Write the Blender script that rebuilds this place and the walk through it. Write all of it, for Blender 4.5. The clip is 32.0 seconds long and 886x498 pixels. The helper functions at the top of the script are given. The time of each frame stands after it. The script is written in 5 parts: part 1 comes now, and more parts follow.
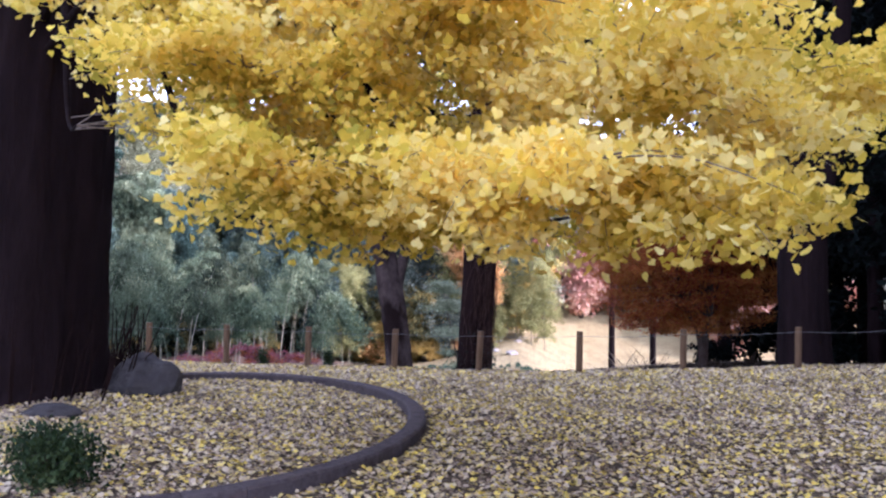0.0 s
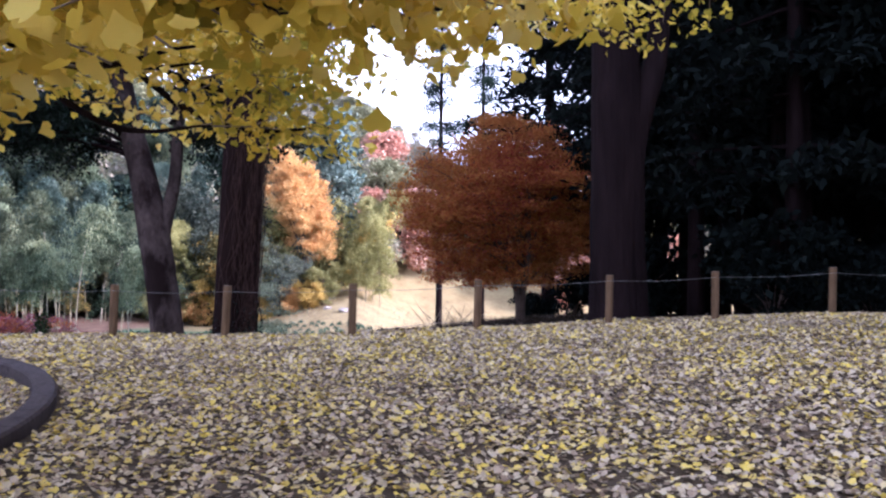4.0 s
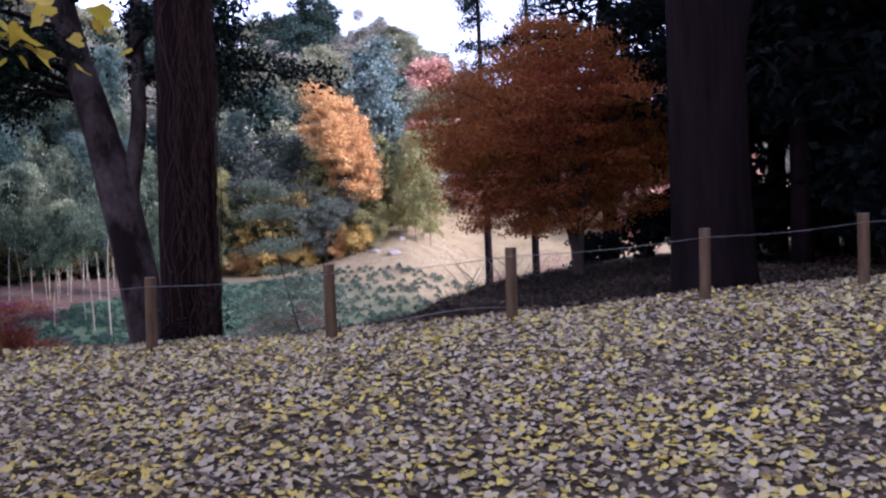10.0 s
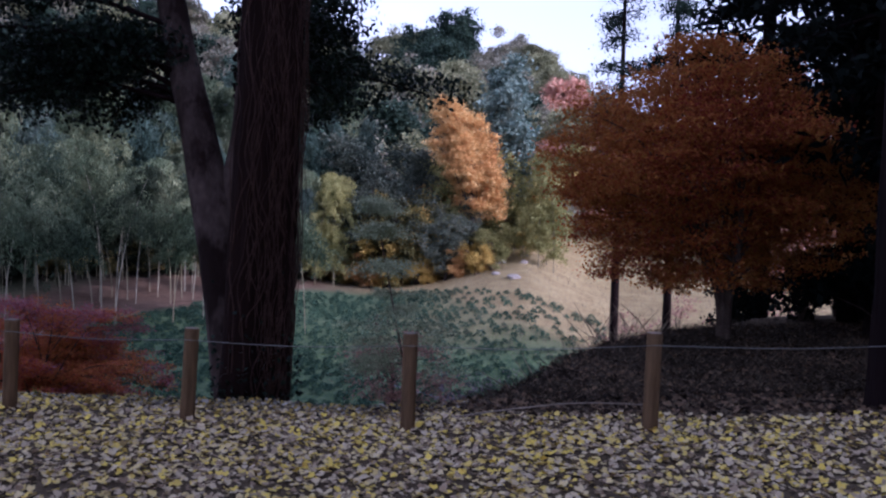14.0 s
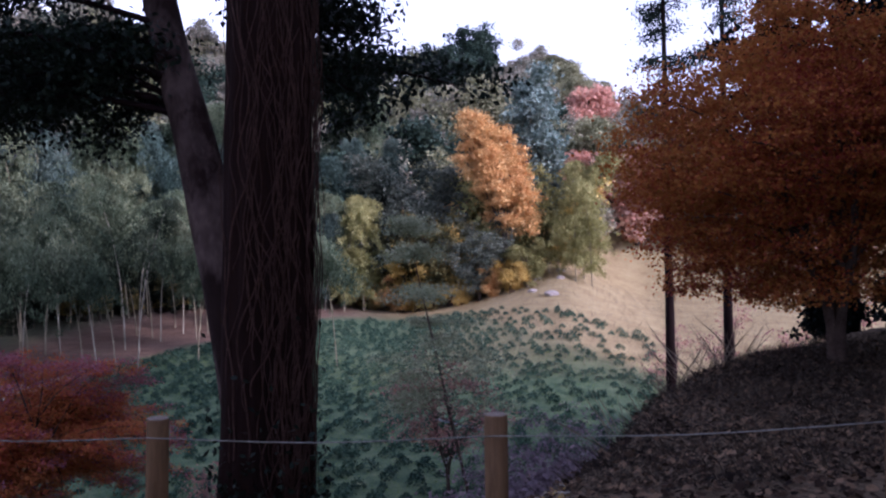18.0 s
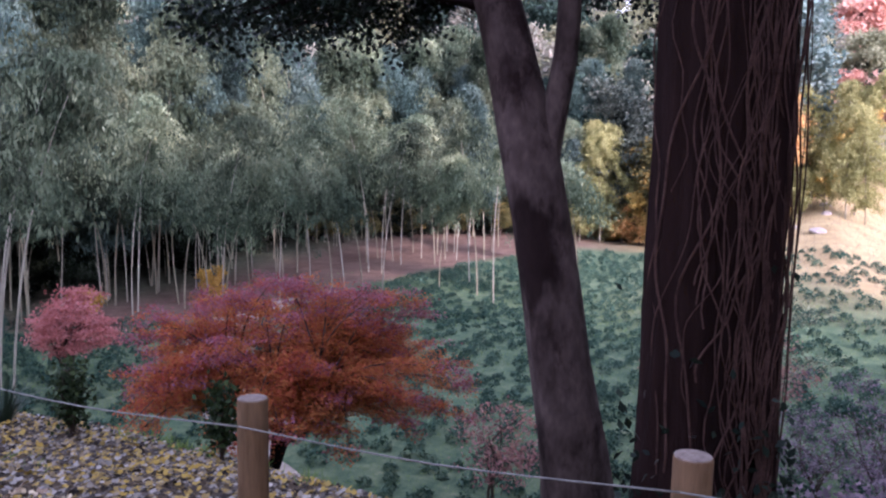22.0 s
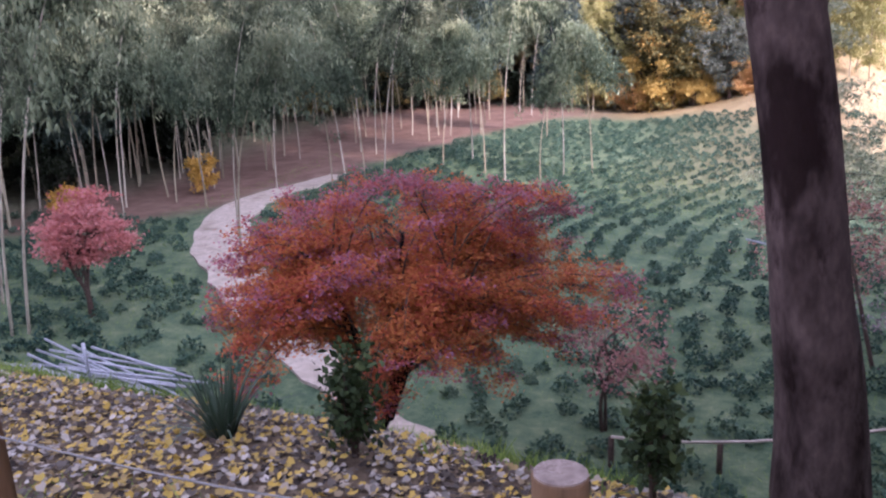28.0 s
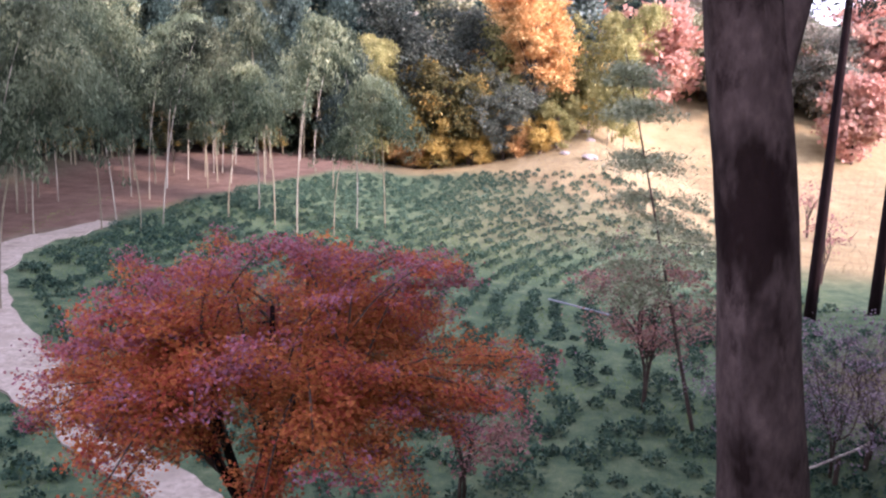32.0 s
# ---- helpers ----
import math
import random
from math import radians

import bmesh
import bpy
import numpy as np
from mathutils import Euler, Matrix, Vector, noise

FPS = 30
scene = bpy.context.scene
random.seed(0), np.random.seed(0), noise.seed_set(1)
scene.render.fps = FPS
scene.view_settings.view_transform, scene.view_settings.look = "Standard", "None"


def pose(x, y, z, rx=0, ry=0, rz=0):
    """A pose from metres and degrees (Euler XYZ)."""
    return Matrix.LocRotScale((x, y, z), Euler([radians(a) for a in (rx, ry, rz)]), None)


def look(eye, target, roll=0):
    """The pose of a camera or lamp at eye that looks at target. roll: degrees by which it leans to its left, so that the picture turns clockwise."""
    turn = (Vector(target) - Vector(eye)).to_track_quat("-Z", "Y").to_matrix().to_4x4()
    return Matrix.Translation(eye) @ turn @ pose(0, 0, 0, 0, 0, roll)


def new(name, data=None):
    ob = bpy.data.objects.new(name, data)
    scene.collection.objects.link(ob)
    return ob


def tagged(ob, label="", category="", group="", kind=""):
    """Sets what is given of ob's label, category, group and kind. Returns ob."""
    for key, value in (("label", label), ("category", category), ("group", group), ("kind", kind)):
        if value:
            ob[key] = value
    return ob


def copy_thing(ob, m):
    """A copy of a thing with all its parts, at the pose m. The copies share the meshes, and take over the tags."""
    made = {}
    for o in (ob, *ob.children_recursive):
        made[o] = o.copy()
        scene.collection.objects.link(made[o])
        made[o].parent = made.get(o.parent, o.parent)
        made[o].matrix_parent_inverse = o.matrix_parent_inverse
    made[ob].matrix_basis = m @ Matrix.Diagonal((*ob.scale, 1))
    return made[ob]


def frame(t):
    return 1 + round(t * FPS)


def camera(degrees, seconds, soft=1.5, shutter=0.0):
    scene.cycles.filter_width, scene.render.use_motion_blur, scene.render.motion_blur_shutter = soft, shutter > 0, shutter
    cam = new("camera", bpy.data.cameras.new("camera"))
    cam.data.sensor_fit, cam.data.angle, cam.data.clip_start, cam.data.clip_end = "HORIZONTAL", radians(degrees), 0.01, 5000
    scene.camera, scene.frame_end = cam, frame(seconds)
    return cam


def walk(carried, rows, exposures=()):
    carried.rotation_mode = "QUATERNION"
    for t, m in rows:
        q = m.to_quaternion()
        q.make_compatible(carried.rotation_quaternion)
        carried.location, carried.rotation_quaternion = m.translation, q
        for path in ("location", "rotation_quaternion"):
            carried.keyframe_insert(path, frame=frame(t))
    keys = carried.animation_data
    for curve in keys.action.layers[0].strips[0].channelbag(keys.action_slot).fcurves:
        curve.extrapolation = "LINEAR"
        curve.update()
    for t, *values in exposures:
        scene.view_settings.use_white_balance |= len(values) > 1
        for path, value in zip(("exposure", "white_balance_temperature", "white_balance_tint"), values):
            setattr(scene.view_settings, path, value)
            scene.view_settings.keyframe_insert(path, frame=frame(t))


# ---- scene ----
cam = camera(57.0, 32.0, soft=2.3)
PATH = [
    (0, (0.282, -15.574, 0.996), (0.171, -13.583, 1.156), 1.4),
    (0.5, (0.421, -15.128, 1.012), (0.345, -13.133, 1.135), 1.2),
    (1, (0.565, -14.655, 1.013), (0.635, -12.664, 1.194), 0.8),
    (1.5, (0.725, -14.417, 0.943), (0.709, -12.439, 1.235), 2.1),
    (2, (0.967, -14.002, 0.964), (1.016, -12.011, 1.144), 1.6),
    (2.5, (1.154, -13.524, 0.944), (1.319, -11.539, 1.129), 0.1),
    (3, (1.428, -13.117, 0.937), (1.630, -11.130, 1.046), 1.0),
    (3.5, (1.577, -12.824, 0.875), (1.861, -10.853, 1.053), 1.7),
    (4, (1.802, -12.463, 0.905), (2.057, -10.481, 0.967), 0.7),
    (4.5, (2.074, -12.265, 0.952), (2.273, -10.276, 0.990), 0.8),
    (6.5, (2.477, -10.943, 1.254), (2.440, -8.944, 1.314), -0.0),
    (7, (2.589, -10.768, 1.264), (2.530, -8.771, 1.342), 1.2),
    (7.5, (2.636, -10.553, 1.283), (2.593, -8.556, 1.381), 0.7),
    (8, (2.700, -10.216, 1.288), (2.682, -8.216, 1.302), 0.4),
    (8.5, (2.747, -9.707, 1.278), (2.757, -7.707, 1.291), -0.1),
    (9, (2.705, -9.293, 1.290), (2.796, -7.295, 1.252), -1.9),
    (9.5, (2.783, -8.920, 1.285), (2.848, -6.922, 1.224), -3.3),
    (10, (2.783, -8.584, 1.304), (2.891, -6.589, 1.198), -2.7),
    (10.5, (2.784, -8.474, 1.321), (2.775, -6.478, 1.200), -0.9),
    (11, (2.784, -8.413, 1.389), (2.667, -6.419, 1.300), 1.8),
    (11.5, (2.812, -7.979, 1.497), (2.754, -5.980, 1.474), 0.7),
    (12, (2.877, -7.841, 1.519), (2.682, -5.851, 1.545), 1.8),
    (12.5, (2.907, -7.469, 1.499), (2.741, -5.476, 1.496), 2.2),
    (13, (2.944, -7.036, 1.569), (2.829, -5.040, 1.546), 1.1),
    (13.5, (2.932, -6.776, 1.635), (2.753, -4.786, 1.569), 2.2),
    (15.5, (2.757, -5.479, 1.605), (2.596, -3.486, 1.567), -0.5),
    (16, (2.688, -5.179, 1.592), (2.587, -3.185, 1.484), -0.2),
    (16.5, (2.643, -4.93, 1.605), (2.477, -2.941, 1.484), 0.7),
    (17, (2.525, -4.632, 1.587), (2.283, -2.649, 1.488), -1.3),
    (17.5, (2.472, -4.383, 1.604), (2.144, -2.41, 1.574), -0.4),
    (18, (2.328, -4.132, 1.623), (2.069, -2.149, 1.608), -1.4),
    (18.5, (2.139, -3.858, 1.596), (1.876, -1.876, 1.581), -2.2),
    (19, (1.971, -3.613, 1.586), (1.519, -1.665, 1.574), 1.1),
    (19.5, (1.708, -3.442, 1.569), (1.097, -1.538, 1.524), 0.9),
    (20, (1.327, -3.098, 1.538), (0.585, -1.246, 1.403), -2.0),
    (20.5, (1.053, -2.878, 1.527), (0.324, -1.027, 1.315), -1.1),
    (21, (0.77, -2.738, 1.532), (0.049, -0.885, 1.316), -2.9),
    (21.5, (0.589, -2.55, 1.536), (-0.174, -0.712, 1.334), -2.3),
    (22, (0.397, -2.4, 1.549), (-0.369, -0.561, 1.368), -0.4),
    (22.5, (0.238, -2.272, 1.572), (-0.613, -0.487, 1.276), -1.3),
    (23, (0.133, -2.122, 1.601), (-0.795, -0.368, 1.348), -1.3),
    (23.5, (-0.022, -1.991, 1.607), (-0.979, -0.259, 1.319), -0.2),
    (24, (-0.371, -1.896, 1.598), (-1.433, -0.231, 1.28), -3.6),
    (24.5, (-0.638, -1.798, 1.615), (-1.624, -0.083, 1.319), -2.1),
    (25, (-0.888, -1.741, 1.628), (-1.741, 0.047, 1.354), 1.4),
    (25.5, (-1.233, -1.661, 1.689), (-2.047, 0.129, 1.327), -0.8),
    (26, (-1.629, -1.548, 1.583), (-2.42, 0.266, 1.288), 0.3),
    (26.5, (-1.991, -1.389, 1.56), (-2.729, 0.431, 1.181), -2.6),
    (28.5, (-3.129, -1.125, 1.551), (-3.759, 0.708, 1.059), -2.1),
    (29, (-3.312, -1.015, 1.521), (-3.929, 0.819, 1.017), -2.1),
    (29.5, (-3.504, -0.88, 1.519), (-4.09, 0.942, 0.94), 0.8),
    (30, (-3.854, -0.788, 1.499), (-4.327, 1.067, 0.922), -0.3),
    (30.5, (-3.995, -0.671, 1.444), (-4.438, 1.212, 0.933), 2.1),
    (31, (-4.195, -0.504, 1.532), (-4.514, 1.431, 1.142), 2.9),
    (31.5, (-4.557, -0.315, 1.558), (-4.64, 1.639, 1.141), 1.4),
    (32, (-4.836, -0.232, 1.558), (-4.906, 1.732, 1.186), 2.2),
]
EXPOSURES = [(0.0, 0.97, 4860, 31), (2.0, 0.75, 4860, 31), (4.0, 0.95, 4960, 31), (7.0, 0.79, 4760, 29), (8.0, 0.70, 4810, 32), (10.0, 0.35, 4810, 38), (11.0, 0.23, 4700, 36), (13.0, -0.31, 4700, 35), (16.0, -0.42, 5010, 37), (18.0, -0.17, 4960, 39), (19.0, -0.07, 4960, 39), (20.0, 0.18, 4960, 39), (21.0, 0.74, 5010, 36), (22.0, 0.98, 5100, 40), (24.0, 1.58, 5240, 45), (26.0, 1.20, 5310, 42), (28.0, 1.23, 5390, 43), (30.0, 1.48, 5470, 42), (32.0, 1.18, 5560, 41)]
walk(cam, [(t, look(eye, target, roll)) for t, eye, target, roll in PATH], EXPOSURES)

# ---- light ----
SUN_ELEVATION, SUN_AZIMUTH = 22.0, 118.0        # degrees; azimuth clockwise from +y
world = bpy.data.worlds.new("sky")
scene.world = world
world.use_nodes = True
wn = world.node_tree
sky = wn.nodes.new("ShaderNodeTexSky")
sky.sky_type = "NISHITA"
sky.sun_disc = False
sky.sun_elevation, sky.sun_rotation = radians(SUN_ELEVATION), radians(SUN_AZIMUTH)
sky.dust_density, sky.air_density = 2.0, 2.0
haze = wn.nodes.new("ShaderNodeHueSaturation")
haze.inputs["Saturation"].default_value, haze.inputs["Value"].default_value = 0.07, 2.5
wn.links.new(sky.outputs["Color"], haze.inputs["Color"])
wn.links.new(haze.outputs["Color"], wn.nodes["Background"].inputs["Color"])
wn.nodes["Background"].inputs["Strength"].default_value = 0.15
sun_data = bpy.data.lights.new("sun", "SUN")
sun_data.energy, sun_data.angle, sun_data.color = 4.5, radians(0.6), (1.0, 0.80, 0.58)
sun = new("sun", sun_data)
_a, _e = radians(SUN_AZIMUTH), radians(SUN_ELEVATION)
sun.matrix_world = look((math.sin(_a) * math.cos(_e) * 60, math.cos(_a) * math.cos(_e) * 60, math.sin(_e) * 60), (0, 0, 0))

# ---- materials ----


def ramp(nt, colours, fac, spread=(0.0, 1.0)):
    node = nt.nodes.new("ShaderNodeValToRGB")
    el = node.color_ramp.elements
    while len(el) < len(colours):
        el.new(0.5)
    for n, c in enumerate(colours):
        el[n].position = spread[0] + (spread[1] - spread[0]) * n / max(1, len(colours) - 1)
        el[n].color = (*c, 1)
    nt.links.new(fac, node.inputs["Fac"])
    return node.outputs["Color"]


def noise_node(nt, scale, detail=4.0, rough=0.6, stretch=None):
    tc = nt.nodes.new("ShaderNodeTexCoord")
    out = tc.outputs["Object"]
    if stretch:
        mp = nt.nodes.new("ShaderNodeMapping")
        mp.inputs["Scale"].default_value = stretch
        nt.links.new(out, mp.inputs["Vector"])
        out = mp.outputs["Vector"]
    n = nt.nodes.new("ShaderNodeTexNoise")
    n.inputs["Scale"].default_value, n.inputs["Detail"].default_value, n.inputs["Roughness"].default_value = scale, detail, rough
    nt.links.new(out, n.inputs["Vector"])
    return n.outputs["Fac"]


def mix(nt, a, b, fac, mode="MIX"):
    m = nt.nodes.new("ShaderNodeMix")
    m.data_type, m.blend_type = "RGBA", mode
    for sock, v in (("A", a), ("B", b)):
        s = [i for i in m.inputs if i.name == sock and i.type == "RGBA"][0]
        if isinstance(v, tuple):
            s.default_value = (*v, 1)
        else:
            nt.links.new(v, s)
    if isinstance(fac, float):
        m.inputs[0].default_value = fac
    else:
        nt.links.new(fac, m.inputs[0])
    return [o for o in m.outputs if o.type == "RGBA"][0]


def surface(name, colours, scale, rough=0.9, bump=0.4, depth=0.02, fine=8.0, stretch=None, spread=(0.25, 0.75), metal=0.0, stain=None):
    """Coarse colour patches, a finer grain over them, and relief."""
    m = bpy.data.materials.new(name)
    m.use_nodes = True
    nt = m.node_tree
    bsdf = nt.nodes["Principled BSDF"]
    col = ramp(nt, colours, noise_node(nt, scale, 5.0, 0.65, stretch), spread)
    grain = noise_node(nt, scale * fine, 6.0, 0.7, stretch)
    col = mix(nt, col, ramp(nt, [(0.45, 0.45, 0.45), (1, 1, 1)], grain, (0.3, 0.65)), 0.75, "MULTIPLY")
    if stain:
        col = mix(nt, col, stain[0], ramp(nt, [(0, 0, 0), (1, 1, 1)], noise_node(nt, stain[1], 6.0, 0.7, stretch), stain[2]))
    nt.links.new(col, bsdf.inputs["Base Color"])
    bsdf.inputs["Roughness"].default_value, bsdf.inputs["Metallic"].default_value = rough, metal
    bsdf.inputs["Specular IOR Level"].default_value = 0.25 if rough < 0.7 else 0.05
    b = nt.nodes.new("ShaderNodeBump")
    b.inputs["Strength"].default_value, b.inputs["Distance"].default_value = bump, depth
    nt.links.new(grain, b.inputs["Height"])
    nt.links.new(b.outputs["Normal"], bsdf.inputs["Normal"])
    return m


def foliage(name, colours, patch=0.6, through_light=0.35, rough=0.6, by_object=0.0, own=0.55, drift=1.5):
    """Leaves: each takes its own colour, with drifts of colour over the crown, and lets some light through."""
    m = bpy.data.materials.new(name)
    m.use_nodes = True
    nt = m.node_tree
    bsdf = nt.nodes["Principled BSDF"]
    geo = nt.nodes.new("ShaderNodeNewGeometry")
    add = nt.nodes.new("ShaderNodeMath")
    add.operation = "MULTIPLY_ADD"
    add.inputs[1].default_value = own
    nt.links.new(geo.outputs["Random Per Island"], add.inputs[0])
    sub = nt.nodes.new("ShaderNodeMath")
    sub.operation = "MULTIPLY_ADD"
    sub.inputs[1].default_value, sub.inputs[2].default_value = drift, 0.5 - own / 2 - drift / 2
    nt.links.new(noise_node(nt, patch, 3.0, 0.5), sub.inputs[0])
    nt.links.new(sub.outputs[0], add.inputs[2])
    col = ramp(nt, colours, add.outputs[0], (0.05, 0.95))
    if by_object:
        info = nt.nodes.new("ShaderNodeObjectInfo")
        hsv = nt.nodes.new("ShaderNodeHueSaturation")
        mr = nt.nodes.new("ShaderNodeMapRange")
        mr.inputs["To Min"].default_value, mr.inputs["To Max"].default_value = 1 - by_object, 1 + by_object
        nt.links.new(info.outputs["Random"], mr.inputs["Value"])
        nt.links.new(mr.outputs[0], hsv.inputs["Value"])
        nt.links.new(col, hsv.inputs["Color"])
        col = hsv.outputs["Color"]
    nt.links.new(col, bsdf.inputs["Base Color"])
    bsdf.inputs["Roughness"].default_value = rough
    bsdf.inputs["Specular IOR Level"].default_value = 0.1
    tr = nt.nodes.new("ShaderNodeBsdfTranslucent")
    nt.links.new(col, tr.inputs["Color"])
    ms = nt.nodes.new("ShaderNodeMixShader")
    ms.inputs[0].default_value = through_light
    nt.links.new(bsdf.outputs[0], ms.inputs[1])
    nt.links.new(tr.outputs[0], ms.inputs[2])
    nt.links.new(ms.outputs[0], nt.nodes["Material Output"].inputs["Surface"])
    return m


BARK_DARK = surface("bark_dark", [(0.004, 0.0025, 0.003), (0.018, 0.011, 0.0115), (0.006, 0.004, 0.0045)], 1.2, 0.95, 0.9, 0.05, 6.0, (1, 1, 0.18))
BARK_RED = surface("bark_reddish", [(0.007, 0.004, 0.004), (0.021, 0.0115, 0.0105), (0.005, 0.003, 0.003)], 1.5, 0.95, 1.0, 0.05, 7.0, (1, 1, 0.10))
BARK_GREY = surface("bark_grey_mottled", [(0.018, 0.011, 0.010), (0.098, 0.072, 0.064), (0.034, 0.023, 0.021)], 0.6, 0.85, 0.9, 0.03, 14.0, (1, 1, 0.5), (0.40, 0.60), stain=((0.017, 0.010, 0.0095), 1.0, (0.52, 0.60)))
BARK_THIN = surface("bark_young", [(0.05, 0.035, 0.03), (0.12, 0.09, 0.07)], 4.0, 0.9, 0.5, 0.01)
POST_WOOD = surface("post_wood", [(0.085, 0.053, 0.030), (0.165, 0.105, 0.060), (0.060, 0.038, 0.023)], 5.0, 0.8, 0.6, 0.008, 6.0, (1, 1, 0.12), stain=((0.035, 0.020, 0.015), 7.0, (0.64, 0.70)))
POST_TOP = surface("post_sawn_top", [(0.15, 0.115, 0.095), (0.27, 0.225, 0.195), (0.10, 0.075, 0.06)], 14.0, 0.9, 0.4, 0.004)
PALE_WOOD = surface("pale_bare_wood", [(0.42, 0.36, 0.30), (0.58, 0.52, 0.45)], 6.0, 0.9, 0.4, 0.006)
WIRE = surface("wire_galvanised", [(0.17, 0.17, 0.165), (0.30, 0.30, 0.285)], 30.0, 0.6, 0.1, 0.002, metal=0.6)
CONCRETE = surface("kerb_concrete", [(0.055, 0.043, 0.043), (0.10, 0.083, 0.082), (0.07, 0.057, 0.057)], 2.5, 0.95, 0.5, 0.008)
STONE = surface("dark_stone", [(0.028, 0.025, 0.026), (0.075, 0.068, 0.066), (0.045, 0.04, 0.04)], 2.0, 0.95, 0.7, 0.02)
PATH_MAT = surface("path_concrete", [(0.27, 0.225, 0.175), (0.42, 0.365, 0.30), (0.20, 0.17, 0.125)], 0.9, 0.9, 0.4, 0.01)
CULM = surface("bamboo_culm", [(0.17, 0.15, 0.095), (0.28, 0.25, 0.165), (0.14, 0.135, 0.08)], 1.5, 0.5, 0.15, 0.004, 5.0, (1, 1, 0.4))
CULM_PALE = surface("bamboo_culm_pale", [(0.24, 0.21, 0.15), (0.37, 0.34, 0.26), (0.19, 0.18, 0.12)], 1.5, 0.4, 0.15, 0.004, 5.0, (1, 1, 0.4))
PIPE = surface("grey_pole", [(0.26, 0.28, 0.32), (0.46, 0.48, 0.52)], 3.0, 0.45, 0.1, 0.002, metal=0.2)
VINE = surface("vine_bark", [(0.026, 0.014, 0.012), (0.095, 0.056, 0.045)], 6.0, 0.9, 0.5, 0.006)

GINKGO_LEAF = foliage("ginkgo_leaf", [(0.40, 0.36, 0.04), (0.66, 0.52, 0.05), (0.86, 0.67, 0.09), (0.93, 0.77, 0.18), (0.96, 0.85, 0.34)], 0.7, 0.62, by_object=0.14, own=0.6, drift=2.4)
TWIG = surface("pale_twig", [(0.20, 0.16, 0.13), (0.34, 0.29, 0.25)], 6.0, 0.9, 0.4, 0.004)
LITTER = foliage("fallen_leaf", [(0.28, 0.205, 0.14), (0.45, 0.355, 0.25), (0.58, 0.485, 0.345), (0.66, 0.55, 0.35), (0.70, 0.55, 0.17), (0.78, 0.60, 0.11)], 0.9, 0.1, 0.75, own=1.0, drift=0.7)
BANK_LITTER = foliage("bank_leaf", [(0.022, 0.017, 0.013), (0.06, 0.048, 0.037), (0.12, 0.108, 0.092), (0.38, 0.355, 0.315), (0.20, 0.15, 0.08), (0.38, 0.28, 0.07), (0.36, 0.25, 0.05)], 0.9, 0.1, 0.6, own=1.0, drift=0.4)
BUSH_LEAF = foliage("bush_leaf", [(0.008, 0.017, 0.006), (0.026, 0.043, 0.015), (0.075, 0.10, 0.035)], 0.8, 0.12, 0.6)
STRAP_LEAF = foliage("strap_leaf", [(0.015, 0.028, 0.016), (0.04, 0.065, 0.04), (0.10, 0.13, 0.10)], 0.8, 0.15, 0.4)
RUST_LEAF = foliage("rust_maple_leaf", [(0.21, 0.032, 0.028), (0.29, 0.072, 0.024), (0.39, 0.15, 0.034), (0.38, 0.175, 0.040), (0.26, 0.058, 0.028)], 0.35, 0.45)
RED_LEAF = foliage("red_maple_leaf", [(0.30, 0.050, 0.042), (0.38, 0.092, 0.045), (0.44, 0.150, 0.045), (0.39, 0.155, 0.042), (0.31, 0.060, 0.055)], 0.9, 0.38, 0.65)
# red leaf with lilac mixed in for the sky's reflection on upper sprays
SKY_SHEEN_TIP = foliage("sky_sheen_tip_leaf", [(0.29, 0.060, 0.052), (0.30, 0.090, 0.105), (0.29, 0.140, 0.195), (0.27, 0.100, 0.125), (0.30, 0.068, 0.050)], 0.7, 0.3, 0.5, own=0.9, drift=0.8)
PINK_LEAF = foliage("pink_maple_leaf", [(0.34, 0.11, 0.09), (0.50, 0.20, 0.18), (0.56, 0.29, 0.27)], 0.9, 0.4)
DULL_RED_LEAF = foliage("dull_maple_leaf", [(0.26, 0.11, 0.12), (0.36, 0.19, 0.17), (0.38, 0.19, 0.12)], 1.0, 0.35)
ORANGE_LEAF = foliage("orange_leaf", [(0.50, 0.25, 0.09), (0.66, 0.40, 0.15), (0.70, 0.50, 0.22)], 0.5, 0.4)
# autumn red paled towards salmon: distance haze is put into the colour
HAZY_RED_LEAF = foliage("hazy_red_leaf", [(0.44, 0.21, 0.15), (0.54, 0.31, 0.23), (0.48, 0.34, 0.23)], 0.2, 0.35, by_object=0.15)
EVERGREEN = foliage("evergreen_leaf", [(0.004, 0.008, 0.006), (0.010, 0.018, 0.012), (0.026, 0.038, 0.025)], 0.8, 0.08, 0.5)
# near-black: the shade inside the wood is put into this leaf colour
WOOD_SHADE_LEAF = foliage("wood_shade_leaf", [(0.002, 0.004, 0.004), (0.005, 0.008, 0.007), (0.010, 0.014, 0.011)], 0.8, 0.05, 0.9)
CONIFER = foliage("conifer_leaf", [(0.015, 0.028, 0.022), (0.03, 0.05, 0.036), (0.05, 0.075, 0.05)], 0.5, 0.12, by_object=0.15)
TEAL_LEAF = foliage("blue_green_leaf", [(0.08, 0.13, 0.11), (0.15, 0.20, 0.17), (0.23, 0.28, 0.24)], 0.4, 0.25, by_object=0.15)
BAMBOO_LEAF = foliage("bamboo_leaf", [(0.024, 0.037, 0.021), (0.070, 0.095, 0.055), (0.165, 0.195, 0.115), (0.33, 0.35, 0.20)], 0.32, 0.35, by_object=0.5, own=0.25, drift=2.4)
BAMBOO_BLUE = foliage("bamboo_leaf_blue", [(0.024, 0.042, 0.034), (0.070, 0.106, 0.086), (0.17, 0.215, 0.17)], 0.32, 0.3, by_object=0.45, own=0.25, drift=2.4)
